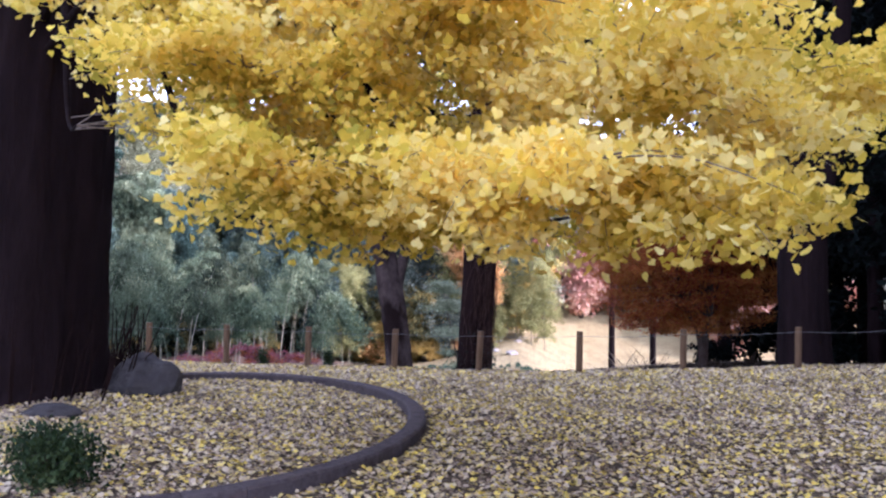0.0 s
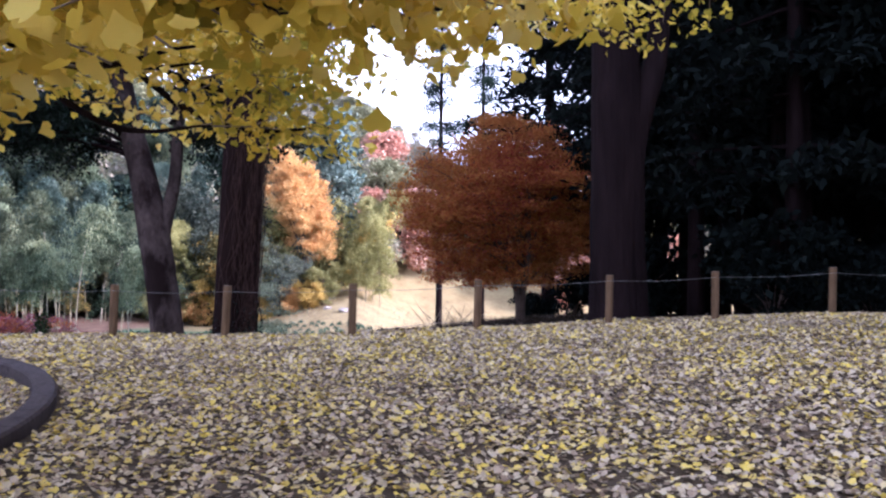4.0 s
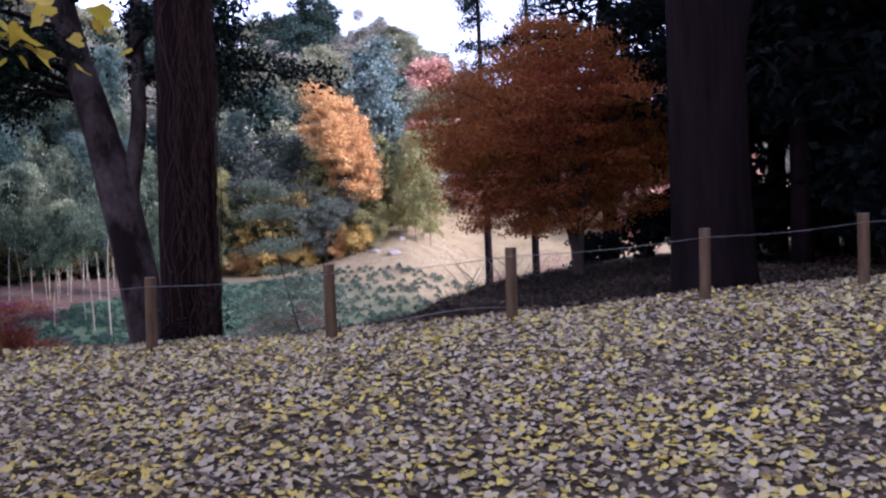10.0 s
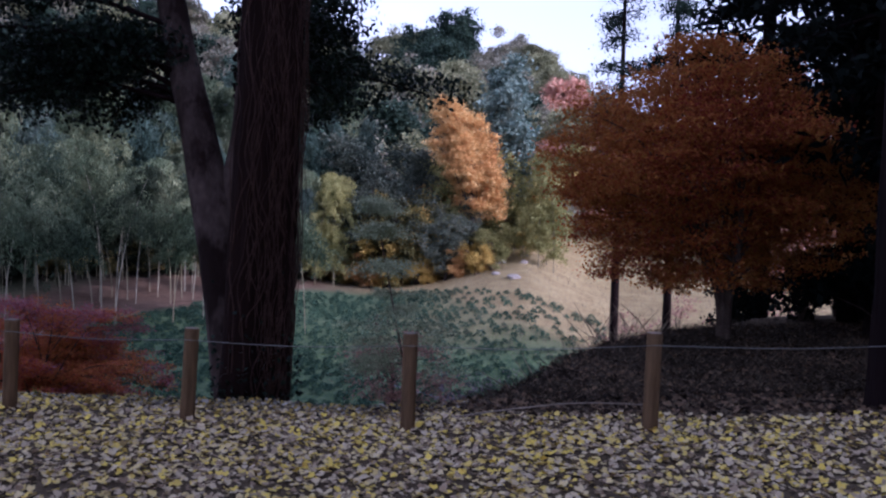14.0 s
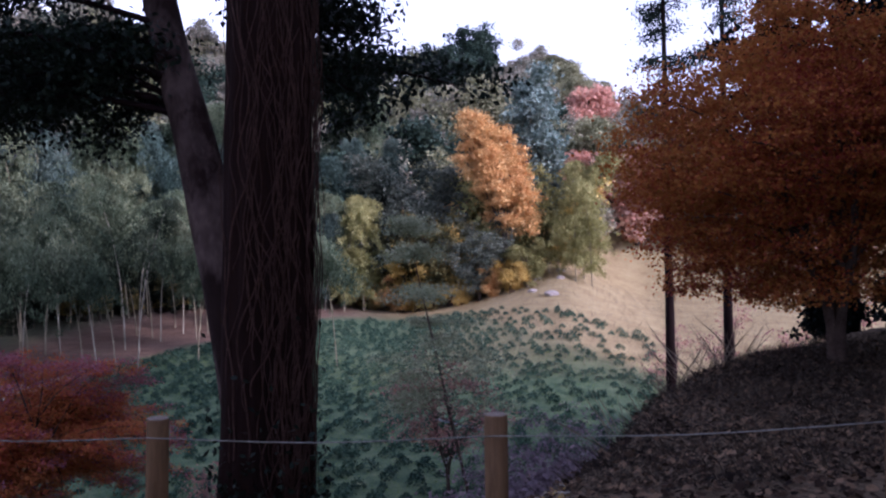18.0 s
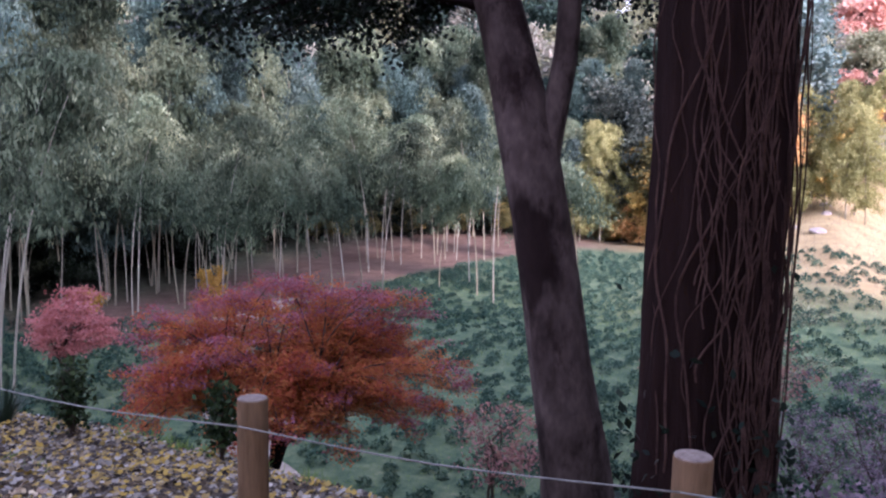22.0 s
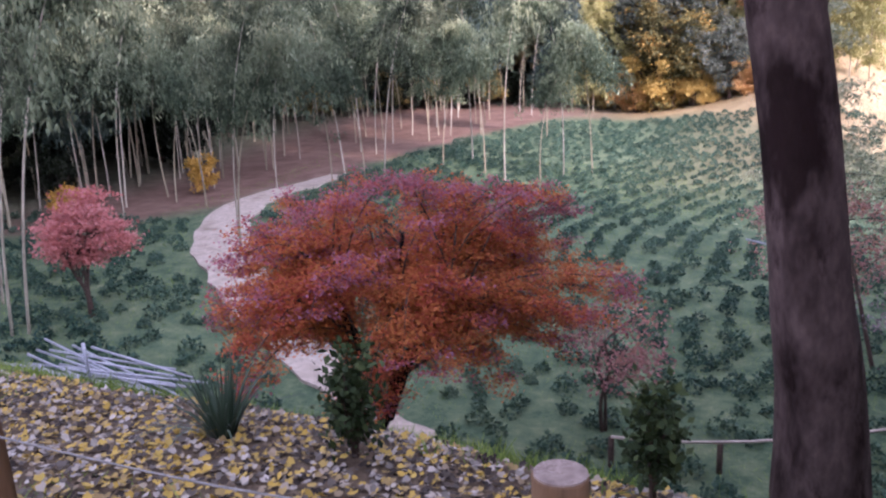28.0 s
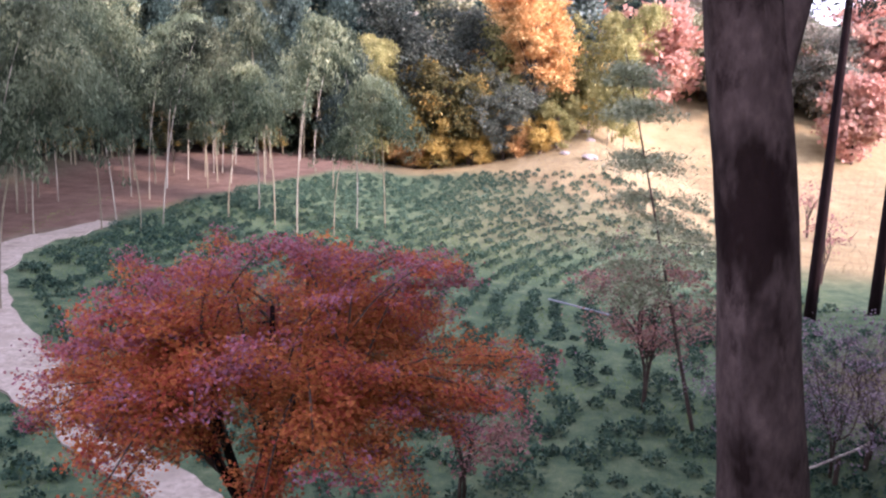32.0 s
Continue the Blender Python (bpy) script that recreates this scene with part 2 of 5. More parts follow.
GREY_LEAF = foliage("grey_green_leaf", [(0.03, 0.04, 0.03), (0.085, 0.10, 0.075), (0.19, 0.20, 0.15)], 0.5, 0.25, by_object=0.2)
OLIVE_LEAF = foliage("olive_leaf", [(0.14, 0.14, 0.05), (0.28, 0.27, 0.10), (0.46, 0.42, 0.18)], 0.4, 0.35, by_object=0.25)
# greyed and lightened: the haze over the hill is mixed into these tones
HAZY_HILL_LEAF = foliage("hazy_hill_leaf", [(0.10, 0.12, 0.085), (0.19, 0.19, 0.14), (0.28, 0.24, 0.18), (0.16, 0.19, 0.135)], 0.08, 0.3, by_object=0.25)
TEA_LEAF = foliage("tea_leaf", [(0.014, 0.038, 0.028), (0.038, 0.080, 0.054), (0.085, 0.135, 0.082)], 0.3, 0.15, 0.5)
GRASS = foliage("grass_blade", [(0.06, 0.11, 0.022), (0.14, 0.22, 0.045), (0.27, 0.34, 0.09)], 0.6, 0.35)
# dry brown blades, their colour darkened for the shade on the slope
SHADE_BROWN_GRASS = foliage("shade_brown_blade", [(0.014, 0.011, 0.009), (0.036, 0.028, 0.021), (0.08, 0.062, 0.044)], 0.8, 0.2)
DRY_GRASS = foliage("dry_grass_blade", [(0.14, 0.12, 0.09), (0.24, 0.20, 0.14), (0.32, 0.27, 0.19)], 0.6, 0.25)

# ---- shared mesh code ----


def mesh_of(name, verts, faces, material, smooth=False):
    me = bpy.data.meshes.new(name)
    verts = np.asarray(verts, float)
    if isinstance(faces, np.ndarray):
        k = faces.shape[1]
        me.vertices.add(len(verts))
        me.vertices.foreach_set("co", verts.ravel())
        me.loops.add(faces.size)
        me.loops.foreach_set("vertex_index", faces.ravel().astype(np.int32))
        me.polygons.add(len(faces))
        me.polygons.foreach_set("loop_start", np.arange(0, faces.size, k, dtype=np.int32))
        me.update(calc_edges=True)
    else:
        me.from_pydata([tuple(v) for v in verts], [], faces)
        me.update()
    me.materials.append(material)
    if smooth:
        me.polygons.foreach_set("use_smooth", np.ones(len(me.polygons), bool))
    return me


def piece(name, vf, material, parent=None, label="", smooth=False, kind=""):
    ob = new(name, mesh_of(name, vf[0], vf[1], material, smooth))
    ob.parent = parent
    return tagged(ob, label, kind=kind)


def thing(name, base, label, category, group=""):
    ob = new(name)
    ob.empty_display_size = 0.2
    ob.location = base
    return tagged(ob, label, category, group)


def join(parts):
    verts, faces, n = [], [], 0
    for v, f in parts:
        verts.append(np.asarray(v, float))
        faces += [tuple(int(i) + n for i in q) for q in f]
        n += len(v)
    return np.concatenate(verts), faces


def tube(points, radii, seg=8, furrow=0.0, ribs=9, seed=0, cap=True):
    """A round limb along points; furrow: how deep its ridges are, as a share of the radius."""
    p = np.asarray(points, float)
    r = np.broadcast_to(np.asarray(radii, float), (len(p),))
    tang = np.gradient(p, axis=0)
    tang /= np.linalg.norm(tang, axis=1)[:, None] + 1e-9
    side = np.cross(tang[0], (0, 1, 0) if abs(tang[0][1]) < 0.9 else (1, 0, 0))
    ang = np.linspace(0, 2 * math.pi, seg, endpoint=False)
    rg = np.random.RandomState(seed)
    ph = rg.rand(4) * 6.28
    verts = []
    for i in range(len(p)):
        side = side - tang[i] * side.dot(tang[i])
        side /= np.linalg.norm(side) + 1e-9
        up = np.cross(tang[i], side)
        k = np.ones(seg)
        if furrow:
            h = i * 0.35
            k = 1 + furrow * (0.6 * np.abs(np.sin(ang * ribs / 2 + ph[0] + 0.5 * math.sin(h * 0.7 + ph[1]))) - 0.3) + furrow * 0.6 * np.sin(ang * 3 + ph[2] + h * 0.3) + furrow * 0.35 * (rg.rand(seg) - 0.5)
        verts.append(p[i] + (np.cos(ang)[:, None] * side + np.sin(ang)[:, None] * up) * (r[i] * k)[:, None])
    v = np.concatenate(verts)
    f = []
    for i in range(len(p) - 1):
        for j in range(seg):
            a, b = i * seg + j, i * seg + (j + 1) % seg
            f.append((a, b, b + seg, a + seg))
    if cap:
        f.append(tuple(range(seg))[::-1])
        f.append(tuple(range(len(v) - seg, len(v))))
    return v, f


def bend(points, n=8):
    """A smooth line through a few points."""
    p = np.asarray(points, float)
    t = np.linspace(0, len(p) - 1, n)
    out = []
    for s in t:
        i = min(int(s), len(p) - 2)
        u = s - i
        p0, p1, p2, p3 = p[max(i - 1, 0)], p[i], p[i + 1], p[min(i + 2, len(p) - 1)]
        out.append(0.5 * (2 * p1 + (p2 - p0) * u + (2 * p0 - 5 * p1 + 4 * p2 - p3) * u * u + (3 * p1 - p0 - 3 * p2 + p3) * u ** 3))
    return np.array(out)


LEAF_FAN = np.array([(0, 0, 0), (0.48, 0.45, 0.05), (0.36, 0.92, 0.10), (0.0, 0.86, 0.0), (-0.36, 0.92, 0.10), (-0.48, 0.45, 0.05)])
FAN_FACES = np.array([(0, 1, 2, 3), (0, 3, 4, 5)])
LEAF_ROUND = np.array([(0, 0, 0), (0.20, 0.28, 0.01), (0.52, 0.56, 0.08), (0.44, 0.86, 0.11), (0.16, 0.97, 0.06), (0.0, 0.82, 0.0), (-0.16, 0.97, 0.06), (-0.44, 0.86, 0.11), (-0.52, 0.56, 0.08), (-0.20, 0.28, 0.01)])
ROUND_FACES = np.array([(0, 1, 2, 3), (0, 3, 4, 5), (0, 5, 6, 7), (0, 7, 8, 9)])
LEAF_OVAL = np.array([(0, 0, 0), (0.30, 0.45, 0.06), (0, 1, -0.04), (-0.30, 0.45, 0.06)])
LEAF_STAR = np.array([(0, 0, 0), (0.42, 0.35, 0.05), (0, 1, -0.05), (-0.42, 0.35, 0.05)])
ONE = np.array([(0, 1, 2, 3)])


def turns(rg, n, tilt=1.0, flat=None, droop=False):
    """Random turns of n leaves; flat: leaves lie within that many radians of level."""
    yaw = rg.rand(n) * 2 * math.pi
    pitch = (rg.randn(n) * flat) if flat is not None else (rg.rand(n) - 0.5) * math.pi * tilt
    roll = (rg.randn(n) * flat) if flat is not None else (rg.rand(n) - 0.5) * math.pi * tilt
    if droop:
        pitch, roll = -1.0 + rg.randn(n) * 0.4, rg.randn(n) * 0.5
    cy, sy, cp, sp, cr, sr = np.cos(yaw), np.sin(yaw), np.cos(pitch), np.sin(pitch), np.cos(roll), np.sin(roll)
    z = np.zeros(n)
    o = np.ones(n)
    rz = np.stack([np.stack([cy, -sy, z], -1), np.stack([sy, cy, z], -1), np.stack([z, z, o], -1)], 1)
    rx = np.stack([np.stack([o, z, z], -1), np.stack([z, cp, -sp], -1), np.stack([z, sp, cp], -1)], 1)
    ry = np.stack([np.stack([cr, z, sr], -1), np.stack([z, o, z], -1), np.stack([-sr, z, cr], -1)], 1)
    return rz @ rx @ ry


def leaves(places, rot, size, shape=LEAF_OVAL, faces=ONE):
    n, k = len(places), len(shape)
    v = np.einsum("nij,kj->nki", rot, shape) * np.reshape(size, (-1, 1, 1)) + places[:, None]
    f = (np.arange(n)[:, None, None] * k + faces[None]).reshape(-1, faces.shape[1])
    return v.reshape(-1, 3), f


def pads(rg, centres, radius, per, flat=0.35):
    """Leaf places in flattened pads round the centres."""
    n = len(centres) * per
    d = rg.randn(n, 3) * np.array([1, 1, flat]) * radius * 0.6
    return np.repeat(centres, per, 0) + d


def dome(rg, n, centre, size, low=-1.0, hollow=0.0, lump=0.35, seed=0):
    """n places in an uneven rounded crown with gaps; size: its half-widths."""
    out = []
    while len(out) < n:
        p = rg.uniform(-1, 1, 3)
        rad = np.linalg.norm(p)
        if p[2] < low or rad > 1 or rad < hollow * rg.rand():
            continue
        q = Vector(p * 1.9) + Vector((seed * 7.1, seed * 3.3, 0))
        if rad > 1 - lump * (0.9 + noise.noise(q) * 1.3) or noise.noise(q * 2.3) < -0.28:
            continue
        out.append(p * size + centre)
    return np.array(out)


def maple(name, base, crown, size, leaf, label, seed, n_pads=260, per=70, leaf_size=0.075, stems=3, r0=0.07, pad=0.33, flat=0.3, low=-0.75, bark=None, fork=0.35, category="tree", hollow=0.6, limbs=26, group="", near=True, lump=0.3, lean=(0, 0), taper=0.0):
    """A low spreading tree: stems that fork into arching limbs, and layered sprays of small leaves. crown, size: relative to the base."""
    rg = np.random.RandomState(seed)
    bark = bark or BARK_THIN
    root = thing(name, base, label, category, group)
    crown, size = np.array(crown, float), np.array(size, float)
    pts = dome(rg, n_pads, crown, size, low, hollow, lump, seed)
    pts[:, :2] += (pts[:, 2:] - crown[2]) * np.array(lean)
    pts[:, :2] = crown[:2] + (pts[:, :2] - crown[:2]) * (1 - taper * np.clip((pts[:, 2:] - crown[2]) / size[2], 0, 1))
    stemtips, stem_obs = [], []
    for s in range(stems):
        a = 6.28 * (s + rg.rand() * 0.6) / stems
        top = np.array([crown[0] * 0.6 + math.cos(a) * size[0] * 0.25, crown[1] * 0.6 + math.sin(a) * size[1] * 0.25, crown[2] + size[2] * (0.0 + 0.3 * rg.rand())])
        foot = np.array([math.cos(a), math.sin(a), 0]) * r0 * 0.8
        line = bend([foot + (0, 0, -0.25), foot + np.array([0, 0, crown[2] * fork]) + rg.randn(3) * 0.05, top * 0.6 + rg.randn(3) * 0.12 + foot * 0.4, top], 12)
        stem_obs.append(piece("stem", tube(line, np.linspace(r0, r0 * 0.35, 12), 9, 0.12, 7, seed + s), bark, root, smooth=True))
        stemtips.append(line)
    pick = pts[rg.permutation(len(pts))[:limbs]]
    twigs = []
    for n, q in enumerate(pick):
        line = stemtips[n % stems]
        start = line[rg.randint(4, 11)]
        mid = (start + q) / 2 + np.array([0, 0, 0.12 * np.linalg.norm(q - start)]) + rg.randn(3) * 0.06
        twigs.append(tube(bend([start, mid, q], 7), np.linspace(r0 * 0.38, r0 * 0.06, 7), 5, 0, 5, n, False))
    if near:
        for n, tw in enumerate(twigs):
            piece("limb", tw, bark, stem_obs[n % stems], smooth=True)
    else:
        piece("limb_mass", join(twigs), bark, root, smooth=True, kind="stuff")
    places = pads(rg, pts, pad, per, flat)
    piece("crown", leaves(places, turns(rg, len(places), 0.75), leaf_size * (0.6 + 0.7 * rg.rand(len(places))), LEAF_STAR), leaf, root)
    return root

# ---- ground ----
CREST_X = [-60, -20, -12, -7, -5, -3, -1, 1, 2.2, 2.8, 3.6, 4.5, 6, 9, 14, 30, 60]
CREST_Y = [6.0, 4.0, 3.2, 2.8, 2.6, 2.1, 1.3, 1.1, 1.4, 3.6, 6.6, 8.6, 11, 14, 18, 30, 40]


def step(t):
    t = np.clip(t, 0, 1)
    return t * t * (3 - 2 * t)


def ground_z(x, y):
    """The height of the ground: the level yard, the bank behind the fence, the low field and the hill beyond it."""
    x, y = np.asarray(x, float), np.asarray(y, float)
    top = -0.09 + 0.045 * np.clip(x - 1, 0, 9) - 0.042 * np.clip(-1.5 - y, 0, 11)
    yc = np.interp(x, CREST_X, CREST_Y)
    fall = np.interp(x, [-2, 0], [0.22, 0.13]) * np.clip(np.minimum(y, yc) - 0.6, 0, 3.0) + 0.03 * np.clip(np.minimum(y, yc) - 3.6, 0, 30)
    wide = np.interp(x, [-20, 0, 4, 8], [8.5, 9.5, 11, 16])
    low = -5.5 + 0.065 * np.clip(-3 - x, 0, 14) + 0.055 * np.clip(y - 33, 0, 30) + 0.11 * np.clip(y - 30, 0, 40) * step((x + 10) / 14) * (1 - 0.85 * step((x - 2.5) / 8) * (1 - step((y - 60) / 12)))
    t = np.clip((y - yc) / wide, 0, 1)
    s = 0.5 * step(t) + 0.5 * (1 - (1 - t) ** 2)
    z = (top - fall) * (1 - s) + low * s
    hill = 0.40 * np.clip(y - 66 - 0.15 * np.clip(x, 0, 60), 0, 75) * (1 - 0.72 * step((x - 4) / 26))
    left = 0.35 * np.clip(-x - 46, 0, 60)
    z = z + (hill + left) * step((y - 8) / 12)
    return z


def gz(x, y):
    return float(ground_z(x, y))


def axis(parts):
    out = []
    for a, b, d in parts:
        out += list(np.arange(a, b - 1e-6, d))
    return np.array(out + [parts[-1][1]])


def noise_field(x, y, s, seed=0):
    return np.array([noise.noise(Vector((a * s, b * s, seed * 5.7))) for a, b in zip(np.ravel(x), np.ravel(y))]).reshape(np.shape(x))


GX = axis([(-900, -140, 95), (-140, -60, 8), (-60, -16, 1.6), (-16, -7, 0.5), (-7, 10, 0.28), (10, 20, 0.6), (20, 60, 2.5), (60, 140, 8), (140, 900, 95)])
GY = axis([(-900, -60, 105), (-60, -18, 6), (-18, 8, 0.3), (8, 24, 0.6), (24, 70, 1.5), (70, 170, 5), (170, 950, 97)])
mx, my = np.meshgrid(GX, GY)
mz = ground_z(mx, my)
lump = noise_field(mx, my, 0.9) * 0.035 + noise_field(mx, my, 0.25, 3) * 0.10 * step((my - 2) / 8)
mz = mz + lump
nx, ny = len(GX), len(GY)
idx = np.arange(nx * ny).reshape(ny, nx)
quads = np.stack([idx[:-1, :-1], idx[:-1, 1:], idx[1:, 1:], idx[1:, :-1]], -1).reshape(-1, 4)


def ground_material():
    """Earth under fallen leaves in the yard, short grass in the field, dry grass and bare earth beyond."""
    m = bpy.data.materials.new("ground")
    m.use_nodes = True
    nt = m.node_tree
    bsdf = nt.nodes["Principled BSDF"]
    earth = ramp(nt, [(0.055, 0.040, 0.028), (0.125, 0.095, 0.065), (0.22, 0.17, 0.115)], noise_node(nt, 9.0, 6.0, 0.75), (0.25, 0.75))
    grass = ramp(nt, [(0.024, 0.050, 0.031), (0.058, 0.096, 0.054), (0.105, 0.142, 0.076), (0.19, 0.205, 0.12)], noise_node(nt, 1.7, 8.0, 0.82), (0.30, 0.70))
    dry = ramp(nt, [(0.19, 0.135, 0.065), (0.29, 0.225, 0.115), (0.37, 0.30, 0.16)], noise_node(nt, 0.6, 6.0, 0.75), (0.25, 0.75))
    soil = ramp(nt, [(0.090, 0.056, 0.043), (0.155, 0.100, 0.074), (0.21, 0.145, 0.110)], noise_node(nt, 0.9, 6.0, 0.75), (0.25, 0.75))
    at = nt.nodes.new("ShaderNodeAttribute")
    at.attribute_name = "cover"
    sp = nt.nodes.new("ShaderNodeSeparateColor")
    nt.links.new(at.outputs["Color"], sp.inputs[0])
    col = mix(nt, earth, grass, sp.outputs[0])
    col = mix(nt, col, dry, sp.outputs[1])
    col = mix(nt, col, soil, sp.outputs[2])
    nt.links.new(col, bsdf.inputs["Base Color"])
    bsdf.inputs["Roughness"].default_value = 1.0
    bsdf.inputs["Specular IOR Level"].default_value = 0.1
    b = nt.nodes.new("ShaderNodeBump")
    b.inputs["Strength"].default_value, b.inputs["Distance"].default_value = 0.8, 0.05
    nt.links.new(noise_node(nt, 12.0, 8.0, 0.8), b.inputs["Height"])
    nt.links.new(b.outputs["Normal"], bsdf.inputs["Normal"])
    return m


me = mesh_of("ground", np.stack([mx, my, mz], -1).reshape(-1, 3), quads, ground_material(), True)
wob = noise_field(mx, my, 0.12, 9) * 6
yc = np.interp(mx, CREST_X, CREST_Y)
grass_w = step((my - yc - 2.0 + noise_field(mx, my, 0.6, 5)) / 2.5) * (1 - 0.97 * step((mx - 2.5) / 3) * (1 - step((my - 19) / 6)))
edge_y = np.interp(mx, [-40, -24, -21.0, -18.6, -16.6, -13.7, -10.5, -4.5, 0, 6, 14], [16, 21, 33.9, 41.3, 46.5, 52.4, 54.2, 53, 44, 36, 33])
beyond = my - edge_y + wob * 0.25
warm = step((mx + 15) / 8)
# soil tone fades inside the grove, darkening the ground for its shade
soil_w = step(beyond / 2.0) * (1 - warm) * step((my - 14) / 4) * (0.35 + 0.65 * step((mx + 33) / 6))
dry_w = np.clip(step(beyond / 3.0) * warm + 0.45 * step((my - 33 + wob) / 8) * step((mx + 9) / 8), 0, 1)
cover = me.color_attributes.new("cover", "FLOAT_COLOR", "POINT")
cover.data.foreach_set("color", np.stack([grass_w, dry_w, np.clip(soil_w, 0, 1), np.ones_like(mx)], -1).ravel())
tagged(new("ground", me), "leaf-strewn yard falling to a low field and a wooded hill", "ground", kind="structure")


def ribbon(line, width, up=0.02, n=40, thick=0.12):
    """A strip with thickness that follows the ground."""
    p = bend([(*q, 0) for q in line], n)
    t = np.gradient(p, axis=0)
    t /= np.linalg.norm(t, axis=1)[:, None]
    nrm = np.stack([-t[:, 1], t[:, 0], t[:, 2] * 0], -1)
    w = np.broadcast_to(width, (n,))[:, None] / 2
    ragged = np.array([[0.35 * noise.noise(Vector((i * 0.37, 3.1, k * 9.0))) + 0.15 * noise.noise(Vector((i * 1.3, 8.1, k * 9.0))) for k in (0, 1)] for i in range(n)])
    a, b = p + nrm * (w + ragged[:, :1]), p - nrm * (w + ragged[:, 1:])
    for q in (a, b):
        q[:, 2] = ground_z(q[:, 0], q[:, 1]) + up
    c, d = a - (0, 0, thick), b - (0, 0, thick)
    v = np.concatenate([a, b, d, c])
    f = []
    for i in range(n - 1):
        for k in range(4):
            f.append((k * n + i, k * n + i + 1, ((k + 1) % 4) * n + i + 1, ((k + 1) % 4) * n + i))
    return v, f


tagged(piece("path", ribbon([(-7.6, 10.6), (-9.6, 12.1), (-11.9, 14.1), (-13.8, 15.8), (-15.7, 17.8), (-17.9, 20.2), (-20.6, 24.6), (-21.7, 28.4), (-21.4, 31.6), (-20.8, 34.5)], np.interp(np.arange(60), [0, 8, 24, 42, 59], [0.5, 1.0, 1.6, 1.9, 1.2]), 0.06, 60), PATH_MAT), "pale concrete path winding through the tea field", "path", kind="structure")

# ---- fallen leaves ----
rg = np.random.RandomState(4)


def litter(name, n, xs, ys, size, label, keep=None, mat=None):
    x, y = rg.uniform(*xs, n), rg.uniform(*ys, n)
    if keep is not None:
        k = keep(x, y)
        x, y = x[k], y[k]
    z = ground_z(x, y) + 0.012 + noise_field(x, y, 0.9) * 0.035 + noise_field(x, y, 0.25, 3) * 0.10 * step((y - 2) / 8) + rg.rand(len(x)) * 0.015
    v, f = leaves(np.stack([x, y, z], -1), turns(rg, len(x), flat=0.30), size * (0.6 + 0.8 * rg.rand(len(x))), LEAF_FAN * (1, 1, 1.6), FAN_FACES)
    return tagged(piece(name, (v, f), mat or LITTER), label, "leaves", kind="stuff")


def off_kerb(x, y):
    k = np.hypot((x + 3.5) / 3.02, (y + 6.45) / 3.95)
    return (k < 0.955) | (k > 1.05)


def on_bank(x, y):
    yc = np.interp(x, CREST_X, CREST_Y)
    return (y < yc + 0.5 + 0.5 * np.sin(x * 2.1)) & (rg.rand(len(x)) < np.clip(1.2 - (y - yc) * 0.5, 0.15, 1))


def in_yard(x, y):
    edge = np.minimum(np.minimum(x + 12, 15 - x) / 4, (y + 19) / 4) + 0.5 * np.sin(x * 1.3 + y) * np.sin(y * 0.9)
    return off_kerb(x, y) & (rg.rand(len(x)) < np.clip(edge, 0, 1))


litter("fallen_leaves", 290000, (-11, 14), (-18.5, 0.55), 0.046, "yellow and grey-brown fallen leaves covering the yard", in_yard)
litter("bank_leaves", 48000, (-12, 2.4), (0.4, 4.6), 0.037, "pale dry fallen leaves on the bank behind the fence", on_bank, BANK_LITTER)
# the wood's shade on the slope is put into these leaf browns
litter("slope_leaves", 34000, (1.6, 14), (0.45, 12), 0.055, "brown leaves on the slope, darkened for the wood's shade", None, foliage("shade_brown_leaf", [(0.008, 0.005, 0.004), (0.026, 0.016, 0.011), (0.07, 0.045, 0.029), (0.20, 0.135, 0.085)], 0.8, 0.1, 0.8, own=1.0, drift=0.9))

# ---- fence ----
POSTS = [(-9.6, 1.3), (-7.9, 0.95), (-6.5, 0.62), (-4.82, 0.35), (-3.19, 0.28), (-1.48, 0.15), (0.14, 0.10), (2.03, 0.0), (3.95, 0.0), (6.07, 0.05), (7.85, 0.05), (9.9, 0.08), (11.7, 0.15), (13.6, 0.3)]
fence = thing("rope_fence", (0, 0, 0), "round wooden posts linked by one sagging wire", "fence")


def post_mesh(seed):
    r = 0.061
    return tube([(0, 0, -0.35), (0, 0, 0.0), (0, 0, 0.3), (0, 0, 0.6), (0, 0, 0.779), (0, 0, 0.785)], [r, r, r * 0.99, r * 0.985, r * 0.98, r * 0.955], 18, 0.025, 6, seed)


tops = []
for n, (x, y) in enumerate(POSTS):
    z = gz(x, y)
    ob = piece("post", post_mesh(n), POST_WOOD, fence, smooth=True)
    ob.location = (x, y, z)
    ob.rotation_euler = (rg.randn() * 0.015, rg.randn() * 0.02, rg.rand() * 6)
    cap = piece("sawn_top", tube([(0, 0, 0.783), (0, 0, 0.789)], [0.0575, 0.0565], 18), POST_TOP, ob, "pale weathered sawn end")
    tops.append((x, y, z + 0.695))
for a, b in zip(tops[:-1], tops[1:]):
    a, b = np.array(a) - (0, 0.064, 0), np.array(b) - (0, 0.064, 0)
    mid = (a + b) / 2 - (0, 0, 0.03)
    piece("wire", tube(bend([a, mid, b], 9), 0.0034, 6), WIRE, fence, smooth=True)

